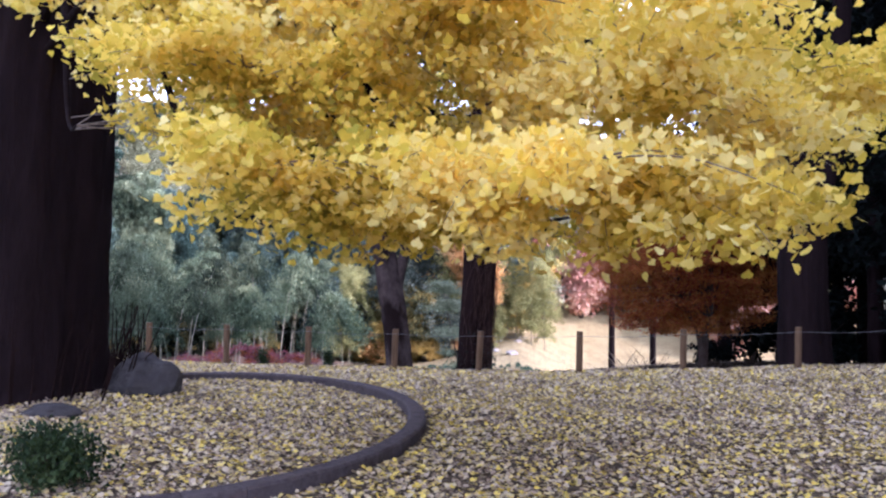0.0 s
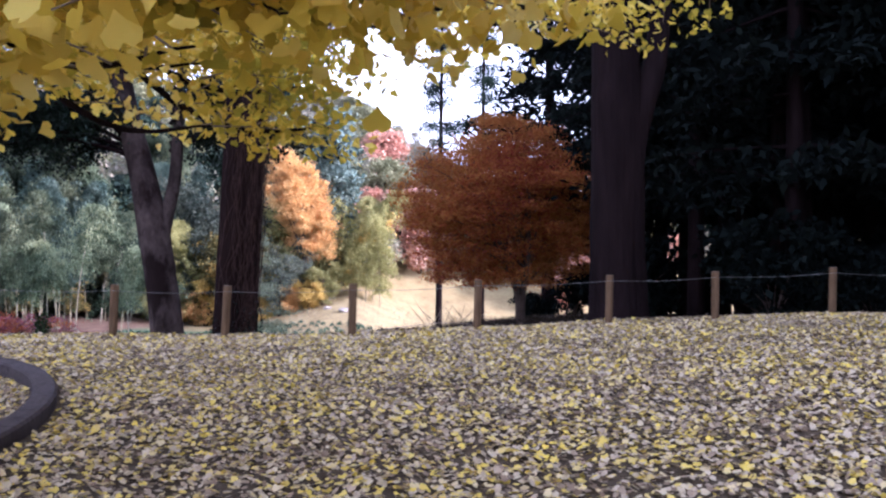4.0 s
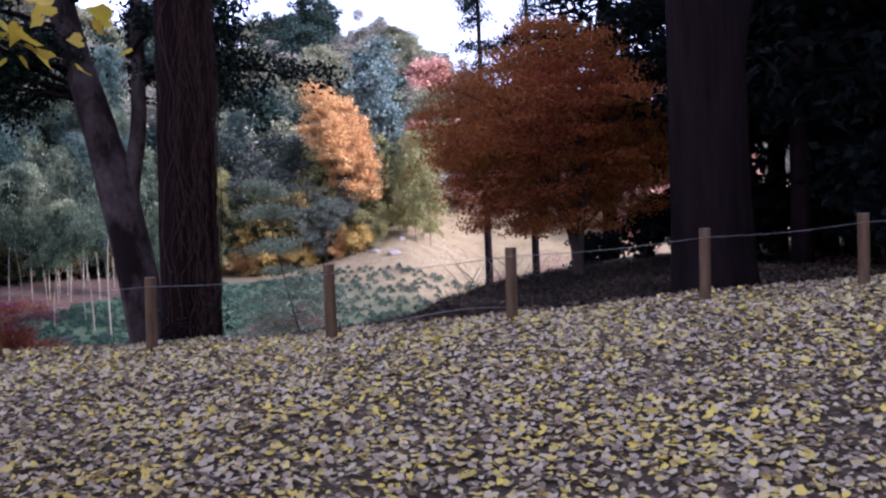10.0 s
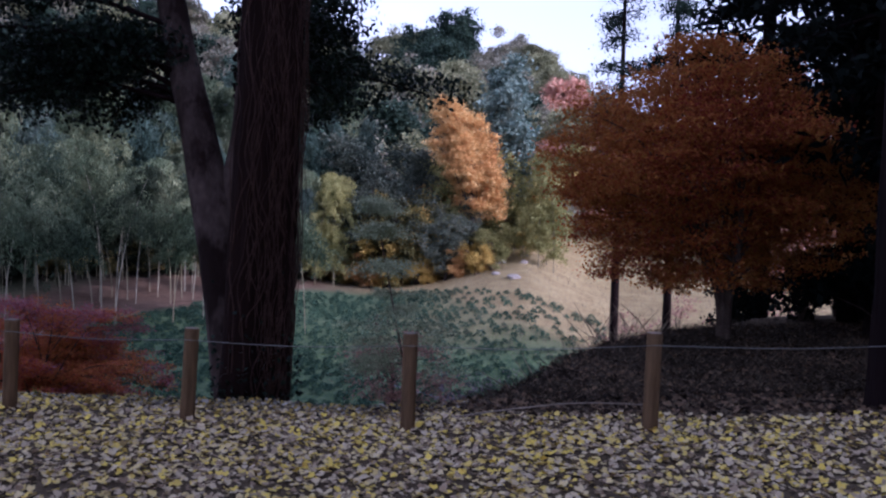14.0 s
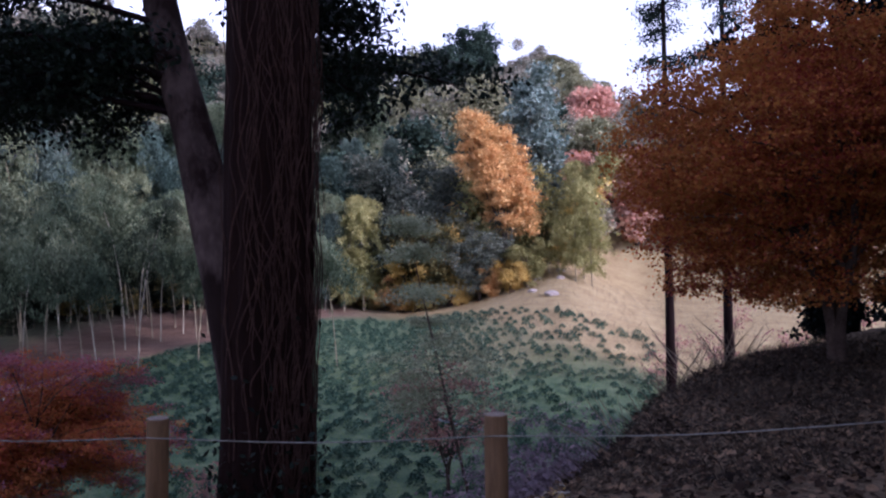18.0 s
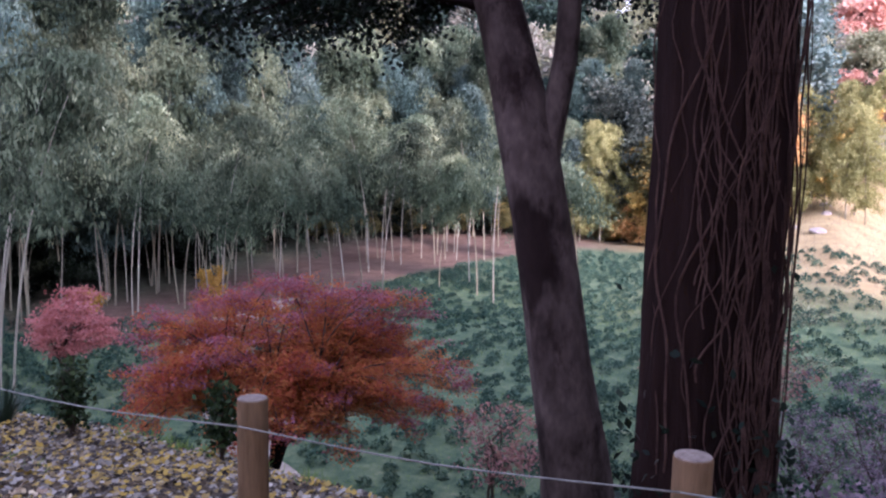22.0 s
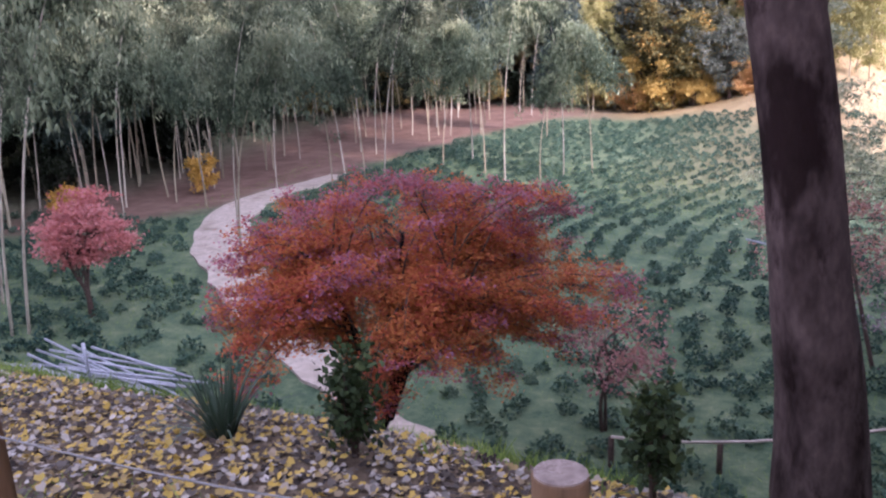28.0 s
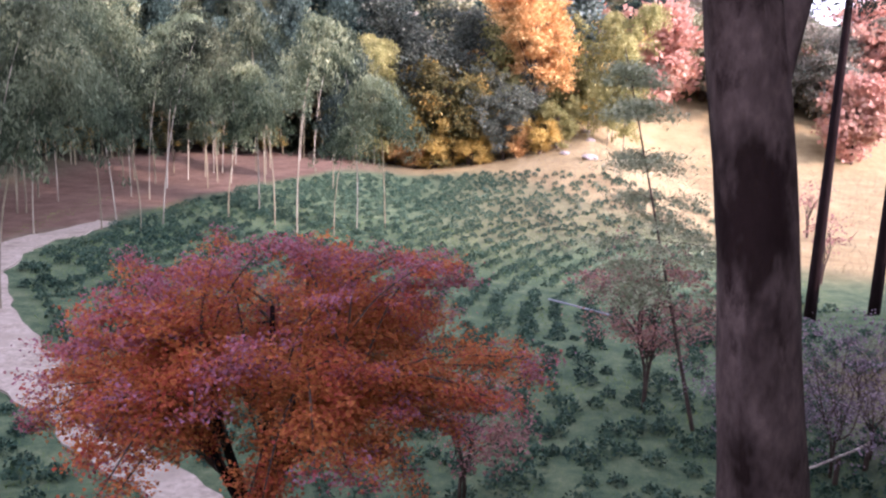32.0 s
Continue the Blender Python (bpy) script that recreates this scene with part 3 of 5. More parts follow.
# ---- kerb ring and the ginkgo ----
KC, KA, KB = np.array((-3.5, -6.45)), 3.02, 3.95
kerb = tagged(thing("kerb", (0, 0, 0), "curved grey concrete kerb round the ginkgo bed", "kerb"), kind="structure")
for n in range(44):
    a0, a1 = 2 * math.pi * n / 44 + 0.0008, 2 * math.pi * (n + 1) / 44 - 0.0008
    v = []
    for a in np.linspace(a0, a1, 3):
        d = np.array((math.cos(a), math.sin(a)))
        for w, zz in ((-0.10, -0.15), (-0.10, 0.095), (-0.08, 0.115), (0.08, 0.115), (0.10, 0.095), (0.10, -0.15)):
            q = KC + d * (KA + w, KB + w)
            v.append((*q, gz(*q) + zz))
    f = [(i * 6 + k, (i + 1) * 6 + k, (i + 1) * 6 + (k + 1) % 6, i * 6 + (k + 1) % 6) for i in range(2) for k in range(6)] + [tuple(range(6)), tuple(range(12, 18))[::-1]]
    piece("kerb_stone", (np.array(v), f), CONCRETE, kerb)


def boulder(name, at, size, label, seed, mat=None):
    bm = bmesh.new()
    bmesh.ops.create_icosphere(bm, subdivisions=3, radius=1)
    for v in bm.verts:
        k = 1 + 0.28 * noise.noise(v.co * 1.3 + Vector((seed, 0, 0))) + 0.1 * noise.noise(v.co * 3.5 + Vector((0, seed, 0)))
        v.co = Vector((v.co.x * size[0] * k, v.co.y * size[1] * k, max(v.co.z, -0.5) * size[2] * k))
    m = bpy.data.meshes.new(name)
    bm.to_mesh(m)
    bm.free()
    m.materials.append(mat or STONE)
    ob = tagged(new(name, m), label, "stone")
    ob.location = (at[0], at[1], gz(*at) + size[2] * 0.3)
    return ob


boulder("boulder", (-4.5, -4.3), (0.50, 0.40, 0.42), "dark rounded stone at the foot of the ginkgo", 1)
boulder("boulder", (-4.75, -6.2), (0.34, 0.24, 0.12), "low dark stone beside the ginkgo", 2)

ginkgo = thing("ginkgo_tree", (-6.15, -4.6, gz(-6.15, -4.6)), "huge old ginkgo with dark trunk and drooping yellow branches", "tree")
gb = np.array((-6.15, -4.6, gz(-6.15, -4.6)))
trunk_line = bend([(0, 0, -0.4), (0, 0, 0.3), (0.05, 0, 1.5), (0.1, 0.05, 4), (0.1, 0.1, 9)], 26)
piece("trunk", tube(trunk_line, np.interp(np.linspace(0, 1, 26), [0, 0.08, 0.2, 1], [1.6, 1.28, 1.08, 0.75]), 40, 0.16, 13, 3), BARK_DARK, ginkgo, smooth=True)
shoots = []
for n in range(46):
    a = rg.uniform(-1.6, 1.2)
    s = np.array((math.cos(a), math.sin(a), 0)) * rg.uniform(1.1, 1.6)
    shoots.append(tube(bend([s, s * 1.1 + (0, 0, rg.uniform(.3, .6)), s * (1.05 + rg.rand() * 0.3) + (0, 0, rg.uniform(0.6, 1.3))], 6), np.linspace(0.016, 0.005, 6), 5, 0, 5, n, False))
piece("shoot_cluster", join(shoots), BARK_RED, ginkgo, "thin brown shoots round the trunk's foot", True, "stuff")
# limbs reach over the yard and droop; twigs carry the leaves
GINKGO_LIMBS = [((-1.2, -10.6, 2.35), 3.6), ((0.8, -11.2, 2.3), 4.2), ((1.9, -9.9, 2.5), 4.4), ((2.4, -8.3, 2.45), 4.4), ((1.6, -7.0, 2.15), 4.0), ((-0.4, -8.2, 2.4), 3.9), ((-2.6, -11.8, 2.6), 4.2), ((-3.4, -8.6, 2.8), 4.0), ((0.2, -10.0, 3.6), 5.0), ((2.0, -8.6, 3.8), 5.4), ((-2.0, -7.6, 3.4), 4.6), ((-4.6, -9.6, 3.0), 4.2), ((1.0, -11.6, 3.3), 5.2), ((3.0, -9.2, 3.1), 4.8), ((3.4, -7.9, 3.3), 4.9), ((-0.6, -5.6, 2.9), 4.2), ((0.9, -5.9, 2.8), 4.3), ((2.5, -5.4, 3.05), 4.4), ((3.9, -5.3, 3.15), 4.6), ((4.8, -6.2, 3.4), 4.8), ((1.3, -4.9, 2.85), 4.3), ((0.9, -6.9, 2.3), 4.1), ((-1.6, -9.6, 3.2), 4.6), ((1.4, -10.6, 2.9), 4.7), ((2.2, -10.6, 2.15), 4.4), ((0.3, -9.6, 2.1), 3.9), ((1.2, -9.0, 2.1), 4.0), ((-0.7, -9.3, 2.1), 3.8), ((1.75, -6.9, 1.9), 3.8), ((1.0, -7.2, 1.85), 3.8)]
NEAR_X, NEAR_Y = [0.5, 1.8, 2.4, 3.6], [-5.2, -6.0, -7.2, -8.0]


def bough_drop(y):
    """The yard falls away from the fence, and the boughs hang lower with it."""
    return 0.45 * step((-6.5 - y) / 4.5)


def ginkgo_room(x, y, z, low):
    """Where the boughs reach: above head height, short of the open yard, and higher over the middle of it."""
    z = z + bough_drop(y)
    far = y < np.interp(x, NEAR_X, NEAR_Y) + 2.9 * np.clip((z - 2.4) / 0.4, 0, 1)
    side = x < 0.46 * (y + 13.6) + 0.95 + 1.15 * np.clip(z - 2.0, 0, 1.3)
    edge = x > -0.385 * (y + 15.3) - 1.2 * np.clip(z - 2.6, 0, 2)
    floor = z > low + 0.06 * np.clip(y + 12.2, 0, 4) + 0.45 * np.clip(-11.2 - y, 0, 3)
    clear = (y > -10.0) & (y < -7.5) & (x > 0.5) & (z < 2.7)
    return far & side & edge & floor & (y > -11.75) & ~clear


twig_parts = []
for n, (tip, rise) in enumerate(GINKGO_LIMBS):
    tip = np.array(tip) - gb - (0, 0, bough_drop(tip[1]))
    start = np.array((0.5 * tip[0] / np.linalg.norm(tip[:2]), 0.5 * tip[1] / np.linalg.norm(tip[:2]), rise + 1.0))
    mid = tip * 0.55
    mid[2] = rise + 0.9
    line = bend([start, mid, tip * (0.85, 0.85, 1) + (0, 0, 0.25), tip], 20)
    bough = piece("limb", tube(line, np.linspace(0.06, 0.006, 20), 8, 0.1, 5, n, False), BARK_DARK, ginkgo, smooth=True)
    sites = []
    open_bough = tip[1] + gb[1] > -8.4
    for k in range(20 if open_bough else 70):
        i = rg.randint(9 if open_bough else 7, 20)
        q = line[i]
        along = line[i] - line[i - 1]
        along /= np.linalg.norm(along) + 1e-9
        a = rg.choice((-1, 1)) * rg.uniform(0.5, 1.3)
        d = np.array((along[0] * math.cos(a) - along[1] * math.sin(a), along[0] * math.sin(a) + along[1] * math.cos(a), 0))
        e = q + d * rg.uniform(0.4, 1.5) + np.array((rg.randn() * 0.15, rg.randn() * 0.15, -0.04 - 0.20 * abs(rg.randn()) + (0.25 * rg.rand() if k % 3 == 0 else 0)))
        w = e + gb
        if w[0] < -4.2 or q[0] + gb[0] < -4.2 or not ginkgo_room(w[0], w[1], w[2], 1.50):
            continue
        tw = bend([q, (q + e) / 2 + (0, 0, 0.10), e], 8)
        twig_parts.append(tube(tw, np.linspace(0.007, 0.002, 8), 4, 0, 5, n, False))
        sites += list(tw[2:])
    if not sites:
        continue
    sites = np.array(sites)
    per = 9 if open_bough else 18
    pl = np.repeat(sites, per, 0) + rg.randn(len(sites) * per, 3) * (0.12, 0.12, 0.05)
    w = pl + gb
    pl = pl[ginkgo_room(w[:, 0] - 0.2 * rg.randn(len(pl)), w[:, 1], w[:, 2], 1.46)]
    piece("spray", leaves(pl, turns(rg, len(pl), 0.8), 0.069 * (0.65 + 0.55 * rg.rand(len(pl))), LEAF_ROUND, ROUND_FACES), GINKGO_LEAF, bough, "yellow fan-shaped leaves", kind="stuff")
piece("twig_mass", join(twig_parts), TWIG, ginkgo, "thin grey twigs", True, "stuff")
hp = dome(rg, 70, np.array((1.5, -2.5, 6.6)), np.array((6.5, 6.5, 2.6)), -1, 0.3, 0.3, 5)
hp = pads(rg, hp, 0.5, 20, 0.4)
piece("upper_crown", leaves(hp, turns(rg, len(hp), 0.9), 0.16 * (0.7 + 0.5 * rg.rand(len(hp))), LEAF_FAN, FAN_FACES), GINKGO_LEAF, ginkgo)

# ---- the three big trunks at the fence ----


def big_trunk(name, base, line, radii, label, bark, furrow, ribs, seed, seg=36):
    root = thing(name, base, label, "tree")
    n = 30
    piece("trunk", tube(bend(line, n), np.interp(np.linspace(0, 1, n), np.linspace(0, 1, len(radii)), radii), seg, furrow, ribs, seed), bark, root, smooth=True)
    return root


def limb(root, points, r0, r1, bark, seg=14, n=14, name="limb", furrow=0.08):
    return piece(name, tube(bend(points, n), np.linspace(r0, r1, n), seg, furrow, 7, n), bark, root, smooth=True)


def sprays(rg, tips, per, spread, size, flat=0.5):
    p = np.repeat(np.array(tips), per, 0) + rg.randn(len(tips) * per, 3) * np.array((1, 1, flat)) * spread
    return p, turns(rg, len(p), 0.8), size * (0.6 + 0.7 * rg.rand(len(p)))


# forked tree with evergreen boughs
AX, AY = -2.28, 7.25
az = gz(AX, AY)
af = 2.52 - az                                   # height of the fork above the foot
forked = big_trunk("forked_tree", (AX, AY, az), [(0.55, -0.1, -0.4), (0.48, 0, 0.6), (0.38, 0, af - 4.6), (0.20, 0, af - 3.4), (0.02, 0, af - 2.0), (-0.24, 0, af - 0.5), (-0.52, 0, af + 0.8), (-0.95, 0.1, af + 2.4), (-1.5, 0.2, af + 5.5), (-1.7, 0.3, af + 9)], [0.58, 0.50, 0.42, 0.375, 0.355, 0.34, 0.28, 0.25, 0.21, 0.15], "forked tree with smooth mottled grey bark and dark leaves", BARK_GREY, 0.10, 5, 11)
limb(forked, [(-0.02, 0, af - 1.0), (0.10, 0.03, af - 0.3), (0.25, 0.05, af + 0.5), (0.30, 0.1, af + 1.6), (0.36, 0.1, af + 3), (0.6, 0.2, af + 5.5)], 0.17, 0.10, BARK_GREY)
tips = []
for n in range(38):
    lr = np.random.RandomState(200 + n)
    left = n % 3 != 0
    s = np.array((-0.7, 0.05, af + 1.0 + lr.rand() * 2.5)) if left else np.array((0.12, 0.1, af + 1.0 + lr.rand() * 2.6))
    a = lr.uniform(2.2, 4.1) if left else lr.uniform(-1.2, 1.0)
    ln = lr.uniform(1.6, 4.3)
    e = s + np.array((math.cos(a) * ln, math.sin(a) * ln * 0.9, lr.uniform(-0.55, 0.7)))
    line = bend([s, (s + e) / 2 + (0, 0, 0.35), e], 10)
    limb(forked, [s, (s + e) / 2 + (0, 0, 0.35), e], 0.055, 0.012, BARK_DARK, 6, 10, "bough", 0)
    for q in line[4:]:
        for k in range(6):
            tips.append(q + lr.randn(3) * (0.34, 0.34, 0.13))
p, r, s = sprays(rg, tips, 30, 0.17, 0.105)
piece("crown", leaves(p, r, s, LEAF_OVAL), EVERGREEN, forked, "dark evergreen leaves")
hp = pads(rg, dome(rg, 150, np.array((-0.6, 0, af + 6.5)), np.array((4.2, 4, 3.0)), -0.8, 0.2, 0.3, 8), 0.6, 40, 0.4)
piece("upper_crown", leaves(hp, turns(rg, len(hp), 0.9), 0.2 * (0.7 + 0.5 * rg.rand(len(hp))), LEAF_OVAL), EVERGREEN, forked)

# straight trunk with vines
BX, BY = -0.03, 2.3
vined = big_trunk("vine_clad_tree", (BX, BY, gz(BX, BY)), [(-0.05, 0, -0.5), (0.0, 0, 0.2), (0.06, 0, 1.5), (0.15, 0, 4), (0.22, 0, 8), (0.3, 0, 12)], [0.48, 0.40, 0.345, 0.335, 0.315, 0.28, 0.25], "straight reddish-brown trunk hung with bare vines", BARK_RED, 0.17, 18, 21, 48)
for n in range(64):
    lr = np.random.RandomState(400 + n)
    a0 = lr.uniform(-1.2, -0.15) if n % 6 else lr.uniform(-2.6, -1.2)
    z0, z1 = (0, lr.uniform(3, 8)) if n % 3 else (lr.uniform(0.5, 2), lr.uniform(3.5, 8))
    drift, off = lr.uniform(-0.7, 0.7), lr.uniform(0.0, 0.03)
    waves = [(amp * lr.uniform(0.5, 1.4), freq * lr.uniform(0.7, 1.4), lr.uniform(0, 6.3)) for amp, freq in ((0.26, 1.6), (0.15, 4.2), (0.05, 11.0))]
    pts = []
    for z in np.linspace(z0, z1, 72):
        t = (z - z0) / (z1 - z0)
        a = a0 + drift * t + sum(amp * math.sin(freq * z + ph) for amp, freq, ph in waves)
        rr = np.interp(z, [0, 0.5, 1.5, 8], [0.46, 0.385, 0.355, 0.32]) + off + (0.06 * math.sin(3.1 * t) ** 2 if n % 4 == 0 else 0) + 0.008 * math.sin(5 * z + n)
        cx = np.interp(z, [0, 1.5, 4, 8], [0, 0.06, 0.15, 0.22])
        pts.append((cx + rr * math.cos(a), rr * math.sin(a), z))
    r = lr.uniform(0.003, 0.0085)
    piece("vine", tube(np.array(pts), np.linspace(r, r * 0.55, 72), 5, 0, 5, n, False), VINE, vined, "thin bare climbing vine" if n == 0 else "", True)
ivy = []
for k in range(520):
    a, z = rg.uniform(-2.6, 0.3), abs(rg.randn()) * 0.55
    ivy.append((0.03 + 0.47 * math.cos(a), 0.47 * math.sin(a), z))
ivy = np.array(ivy)
piece("ivy", leaves(ivy, turns(rg, len(ivy), 0.9), 0.05 + 0.03 * rg.rand(len(ivy)), LEAF_OVAL), EVERGREEN, vined, "dark ivy leaves at the foot")

# broad trunk with a side limb
CX_, CY_ = 6.68, 1.45
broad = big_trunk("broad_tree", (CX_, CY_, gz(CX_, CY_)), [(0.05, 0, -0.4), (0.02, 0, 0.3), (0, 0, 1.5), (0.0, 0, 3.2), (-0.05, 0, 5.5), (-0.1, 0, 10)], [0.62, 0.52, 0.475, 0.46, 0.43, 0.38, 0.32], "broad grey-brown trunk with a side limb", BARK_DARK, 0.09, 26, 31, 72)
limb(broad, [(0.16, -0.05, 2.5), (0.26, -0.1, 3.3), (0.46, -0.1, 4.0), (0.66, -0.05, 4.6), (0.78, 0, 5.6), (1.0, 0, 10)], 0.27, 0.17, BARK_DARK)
hp = pads(rg, dome(rg, 90, np.array((0.2, 0.5, 10.5)), np.array((5.0, 4.5, 2.6)), -0.8, 0.2, 0.3, 12), 0.6, 40, 0.4)
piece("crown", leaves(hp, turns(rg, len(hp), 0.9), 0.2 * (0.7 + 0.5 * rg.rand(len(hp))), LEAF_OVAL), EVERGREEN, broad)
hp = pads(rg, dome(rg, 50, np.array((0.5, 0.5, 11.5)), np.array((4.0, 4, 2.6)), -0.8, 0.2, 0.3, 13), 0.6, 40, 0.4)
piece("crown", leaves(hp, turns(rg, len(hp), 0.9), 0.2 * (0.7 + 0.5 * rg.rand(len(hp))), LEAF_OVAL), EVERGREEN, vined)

# ---- maples ----
maple("rust_maple", (6.75, 9.3, gz(6.75, 9.3)), (-0.5, 0, 3.2), (3.6, 3.1, 2.75), RUST_LEAF, "rust-orange Japanese maple with dense layered crown", 51, 1150, 110, 0.056, 4, 0.10, 0.36, 0.25, low=-0.8, fork=0.25, limbs=46, hollow=0.45, lump=0.2, taper=0.4)


def fan_maple(name, base, fork_at, lift, size, label, seed, limbs=124, per=52):
    """A spreading maple: a short leaning stem, limbs that fan out from its fork, and flat sprays of leaves whose tips stick out unevenly."""
    rg = np.random.RandomState(seed)
    root = thing(name, base, label, "tree")
    f = np.array(fork_at, float)
    line = bend([(0, 0, -0.3), (0.05, 0, 0.3), f * (0.6, 0.6, 0.65), f], 12)
    piece("stem", tube(line, np.linspace(0.13, 0.085, 12), 12, 0.14, 7, seed), BARK_DARK, root, smooth=True)
    c = f + np.array(lift)
    arms = []
    for k in range(6):
        a = k * 1.047 + rg.uniform(-0.3, 0.3)
        e = c + np.array((math.cos(a) * size[0] * 0.40, math.sin(a) * size[1] * 0.40, size[2] * rg.uniform(-0.25, 0.45)))
        arm = bend([f - (0, 0, 0.15), (f + e) / 2 + (0, 0, 0.05) + rg.randn(3) * 0.06, e], 10)
        ob = piece("arm", tube(arm, np.linspace(0.075, 0.028, 10), 8, 0.1, 5, k), BARK_DARK, root, smooth=True)
        arms.append((arm, ob))
    inner, outer = [], []
    for k in range(limbs):
        a, u = rg.rand() * 6.283, rg.uniform(-0.8, 1.0)
        u = max(u, -0.12 - 0.28 * rg.rand()) if math.cos(a) < -0.1 else u
        flatness = math.sqrt(max(0.0, 1 - max(0, u) ** 2.2)) if u > 0 else 1 - 0.25 * u * u
        reach = rg.uniform(0.58, 1.22) * (1 + 0.12 * math.sin(3 * a + seed))
        tip = c + np.array((math.cos(a) * size[0] * flatness * reach, math.sin(a) * size[1] * flatness * reach, size[2] * (u if u > 0 else u * 0.9)))
        arm, ob = arms[int(((a + 0.52) % 6.283) / 1.047) % 6]
        s0 = arm[rg.randint(3, 10)]
        mid = (s0 + tip) / 2 + np.array((0, 0, 0.16 * np.linalg.norm(tip - s0))) + rg.randn(3) * 0.06
        twig = bend([s0, mid, tip], 12)
        piece("limb", tube(twig, np.linspace(0.022, 0.004, 12), 5, 0, 5, k, False), BARK_THIN, ob, smooth=True)
        for i in range(3, 12):
            for j in range(3):
                q = twig[i] + rg.randn(3) * (0.17, 0.17, 0.07) * (1.25 - i * 0.05)
                (outer if (i > 10 or (i > 6 and u > 0.25 and rg.rand() < 0.5)) else inner).append(q)
    for nm, c, m in (("crown", inner, RED_LEAF), ("outer_leaves", outer, SKY_SHEEN_TIP)):
        p = pads(rg, np.array(c), 0.15, per, 0.4)
        piece(nm, leaves(p, turns(rg, len(p), 0.6), 0.039 * (0.6 + 0.7 * rg.rand(len(p))), LEAF_STAR), m, root, "red outer leaves with the sky's lilac reflection put into their colour" if c is outer else "")
    return root


fan_maple("red_maple", (-7.55, 8.5, gz(-7.55, 8.5)), (0.30, 0, 0.75), (0.28, 0, 1.75), (2.5, 2.15, 1.5), "red and orange Japanese maple with low spreading branches", 57)
maple("pink_maple", (-17.5, 14.0, gz(-17.5, 14.0)), (0, 0, 2.1), (1.2, 1.15, 1.15), PINK_LEAF, "small pink maple at the edge of the tea field", 53, 130, 60, 0.085, 2, 0.06, 0.28, limbs=20)
maple("young_maple", (-4.8, 12.5, gz(-4.8, 12.5)), (0.2, 0, 1.7), (1.1, 1.0, 1.1), DULL_RED_LEAF, "thin young maple with sparse dull red leaves", 54, 60, 26, 0.07, 2, 0.04, 0.35, limbs=24)
maple("young_maple", (-0.6, 18.2, gz(-0.6, 18.2)), (0, 0, 2.6), (2.0, 1.6, 1.6), DULL_RED_LEAF, "young maple with faded purple-red leaves", 55, 100, 46, 0.07, 2, 0.05, 0.40, limbs=30)
PURPLE_LEAF = foliage("purple_bush_leaf", [(0.12, 0.09, 0.115), (0.20, 0.16, 0.19), (0.28, 0.20, 0.21)], 0.8, 0.3)
for bx, by, bs in ((2.5, 6.6, 0.9), (2.9, 8.8, 1.0), (2.4, 15.0, 1.9), (3.4, 15.6, 1.6), (3.2, 12.4, 1.2), (1.2, 16.0, 1.3)):
    maple("purple_bush", (bx, by, gz(bx, by)), (0, 0, 1.0 * bs), (1.35 * bs, 1.1 * bs, 0.95 * bs), PURPLE_LEAF, "twiggy bush with faded purple leaves on the slope", int(bx * 10), 60, 36, 0.06, 4, 0.022, 0.32, category="bush", limbs=34)
maple("young_maple", (1.8, 6.4, gz(1.8, 6.4)), (0.2, 0, 1.6), (1.5, 1.2, 0.9), PURPLE_LEAF, "low bush maple with faded purple leaves", 56, 70, 40, 0.07, 3, 0.03, 0.35, limbs=26)

# ---- shrubs and grasses on the bank ----


def shrub(name, at, size, leaf, label, seed, n=50, per=26, leaf_size=0.09, category="shrub", near=True, tuft=0.16):
    rg = np.random.RandomState(seed)
    root = thing(name, (*at, gz(*at)), label, category)
    pts = dome(rg, n, np.array((0, 0, size[2])), np.array(size), -1, 0.2, 0.25, seed)
    st = [tube(bend([(0, 0, -0.1), q * (0.3, 0.3, 0.5), q], 6), np.linspace(0.014, 0.004, 6), 5, 0, 5, 1, False) for q in pts[:14]]
    if near:
        for q in st:
            piece("stem", q, BARK_THIN, root, smooth=True)
    else:
        piece("stem_cluster", join(st), BARK_THIN, root, smooth=True, kind="stuff")
    p = pads(rg, pts, tuft, per, 0.7)
    piece("crown", leaves(p, turns(rg, len(p), 0.8), leaf_size * (0.6 + 0.7 * rg.rand(len(p))), LEAF_OVAL), leaf, root)
    return root


def tussock(name, at, n, length, leaf, label, seed, droop=0.5, width=0.55, category="grass"):
    rg = np.random.RandomState(seed)
    v, f = [], []
    for k in range(n):
        a, out, ln = rg.rand() * 6.28, rg.uniform(0.1, 1.0), length * rg.uniform(0.6, 1.1)
        d = np.array((math.cos(a), math.sin(a), 0))
        sd = np.array((-d[1], d[0], 0)) * 0.012 * width * 2
        for t in np.linspace(0, 1, 5):
            c = d * (0.04 + out * ln * 0.95 * t) + np.array((0, 0, ln * (t - droop * out * t * t)))
            v += [c - sd * (1 - t * 0.95), c + sd * (1 - t * 0.95)]
        b = k * 10
        f += [(b + 2 * i, b + 2 * i + 1, b + 2 * i + 3, b + 2 * i + 2) for i in range(4)]
    if n > 120:
        ob = piece(name, (np.array(v), np.array(f)), leaf)
        ob.location = (*at, gz(*at))
        return tagged(ob, label, category)
    root = thing(name, (*at, gz(*at)), label, category)
    for k in range(n):
        piece("leaf", (np.array(v[k * 10:k * 10 + 10]), np.array(f[:4])), leaf, root)
    return root


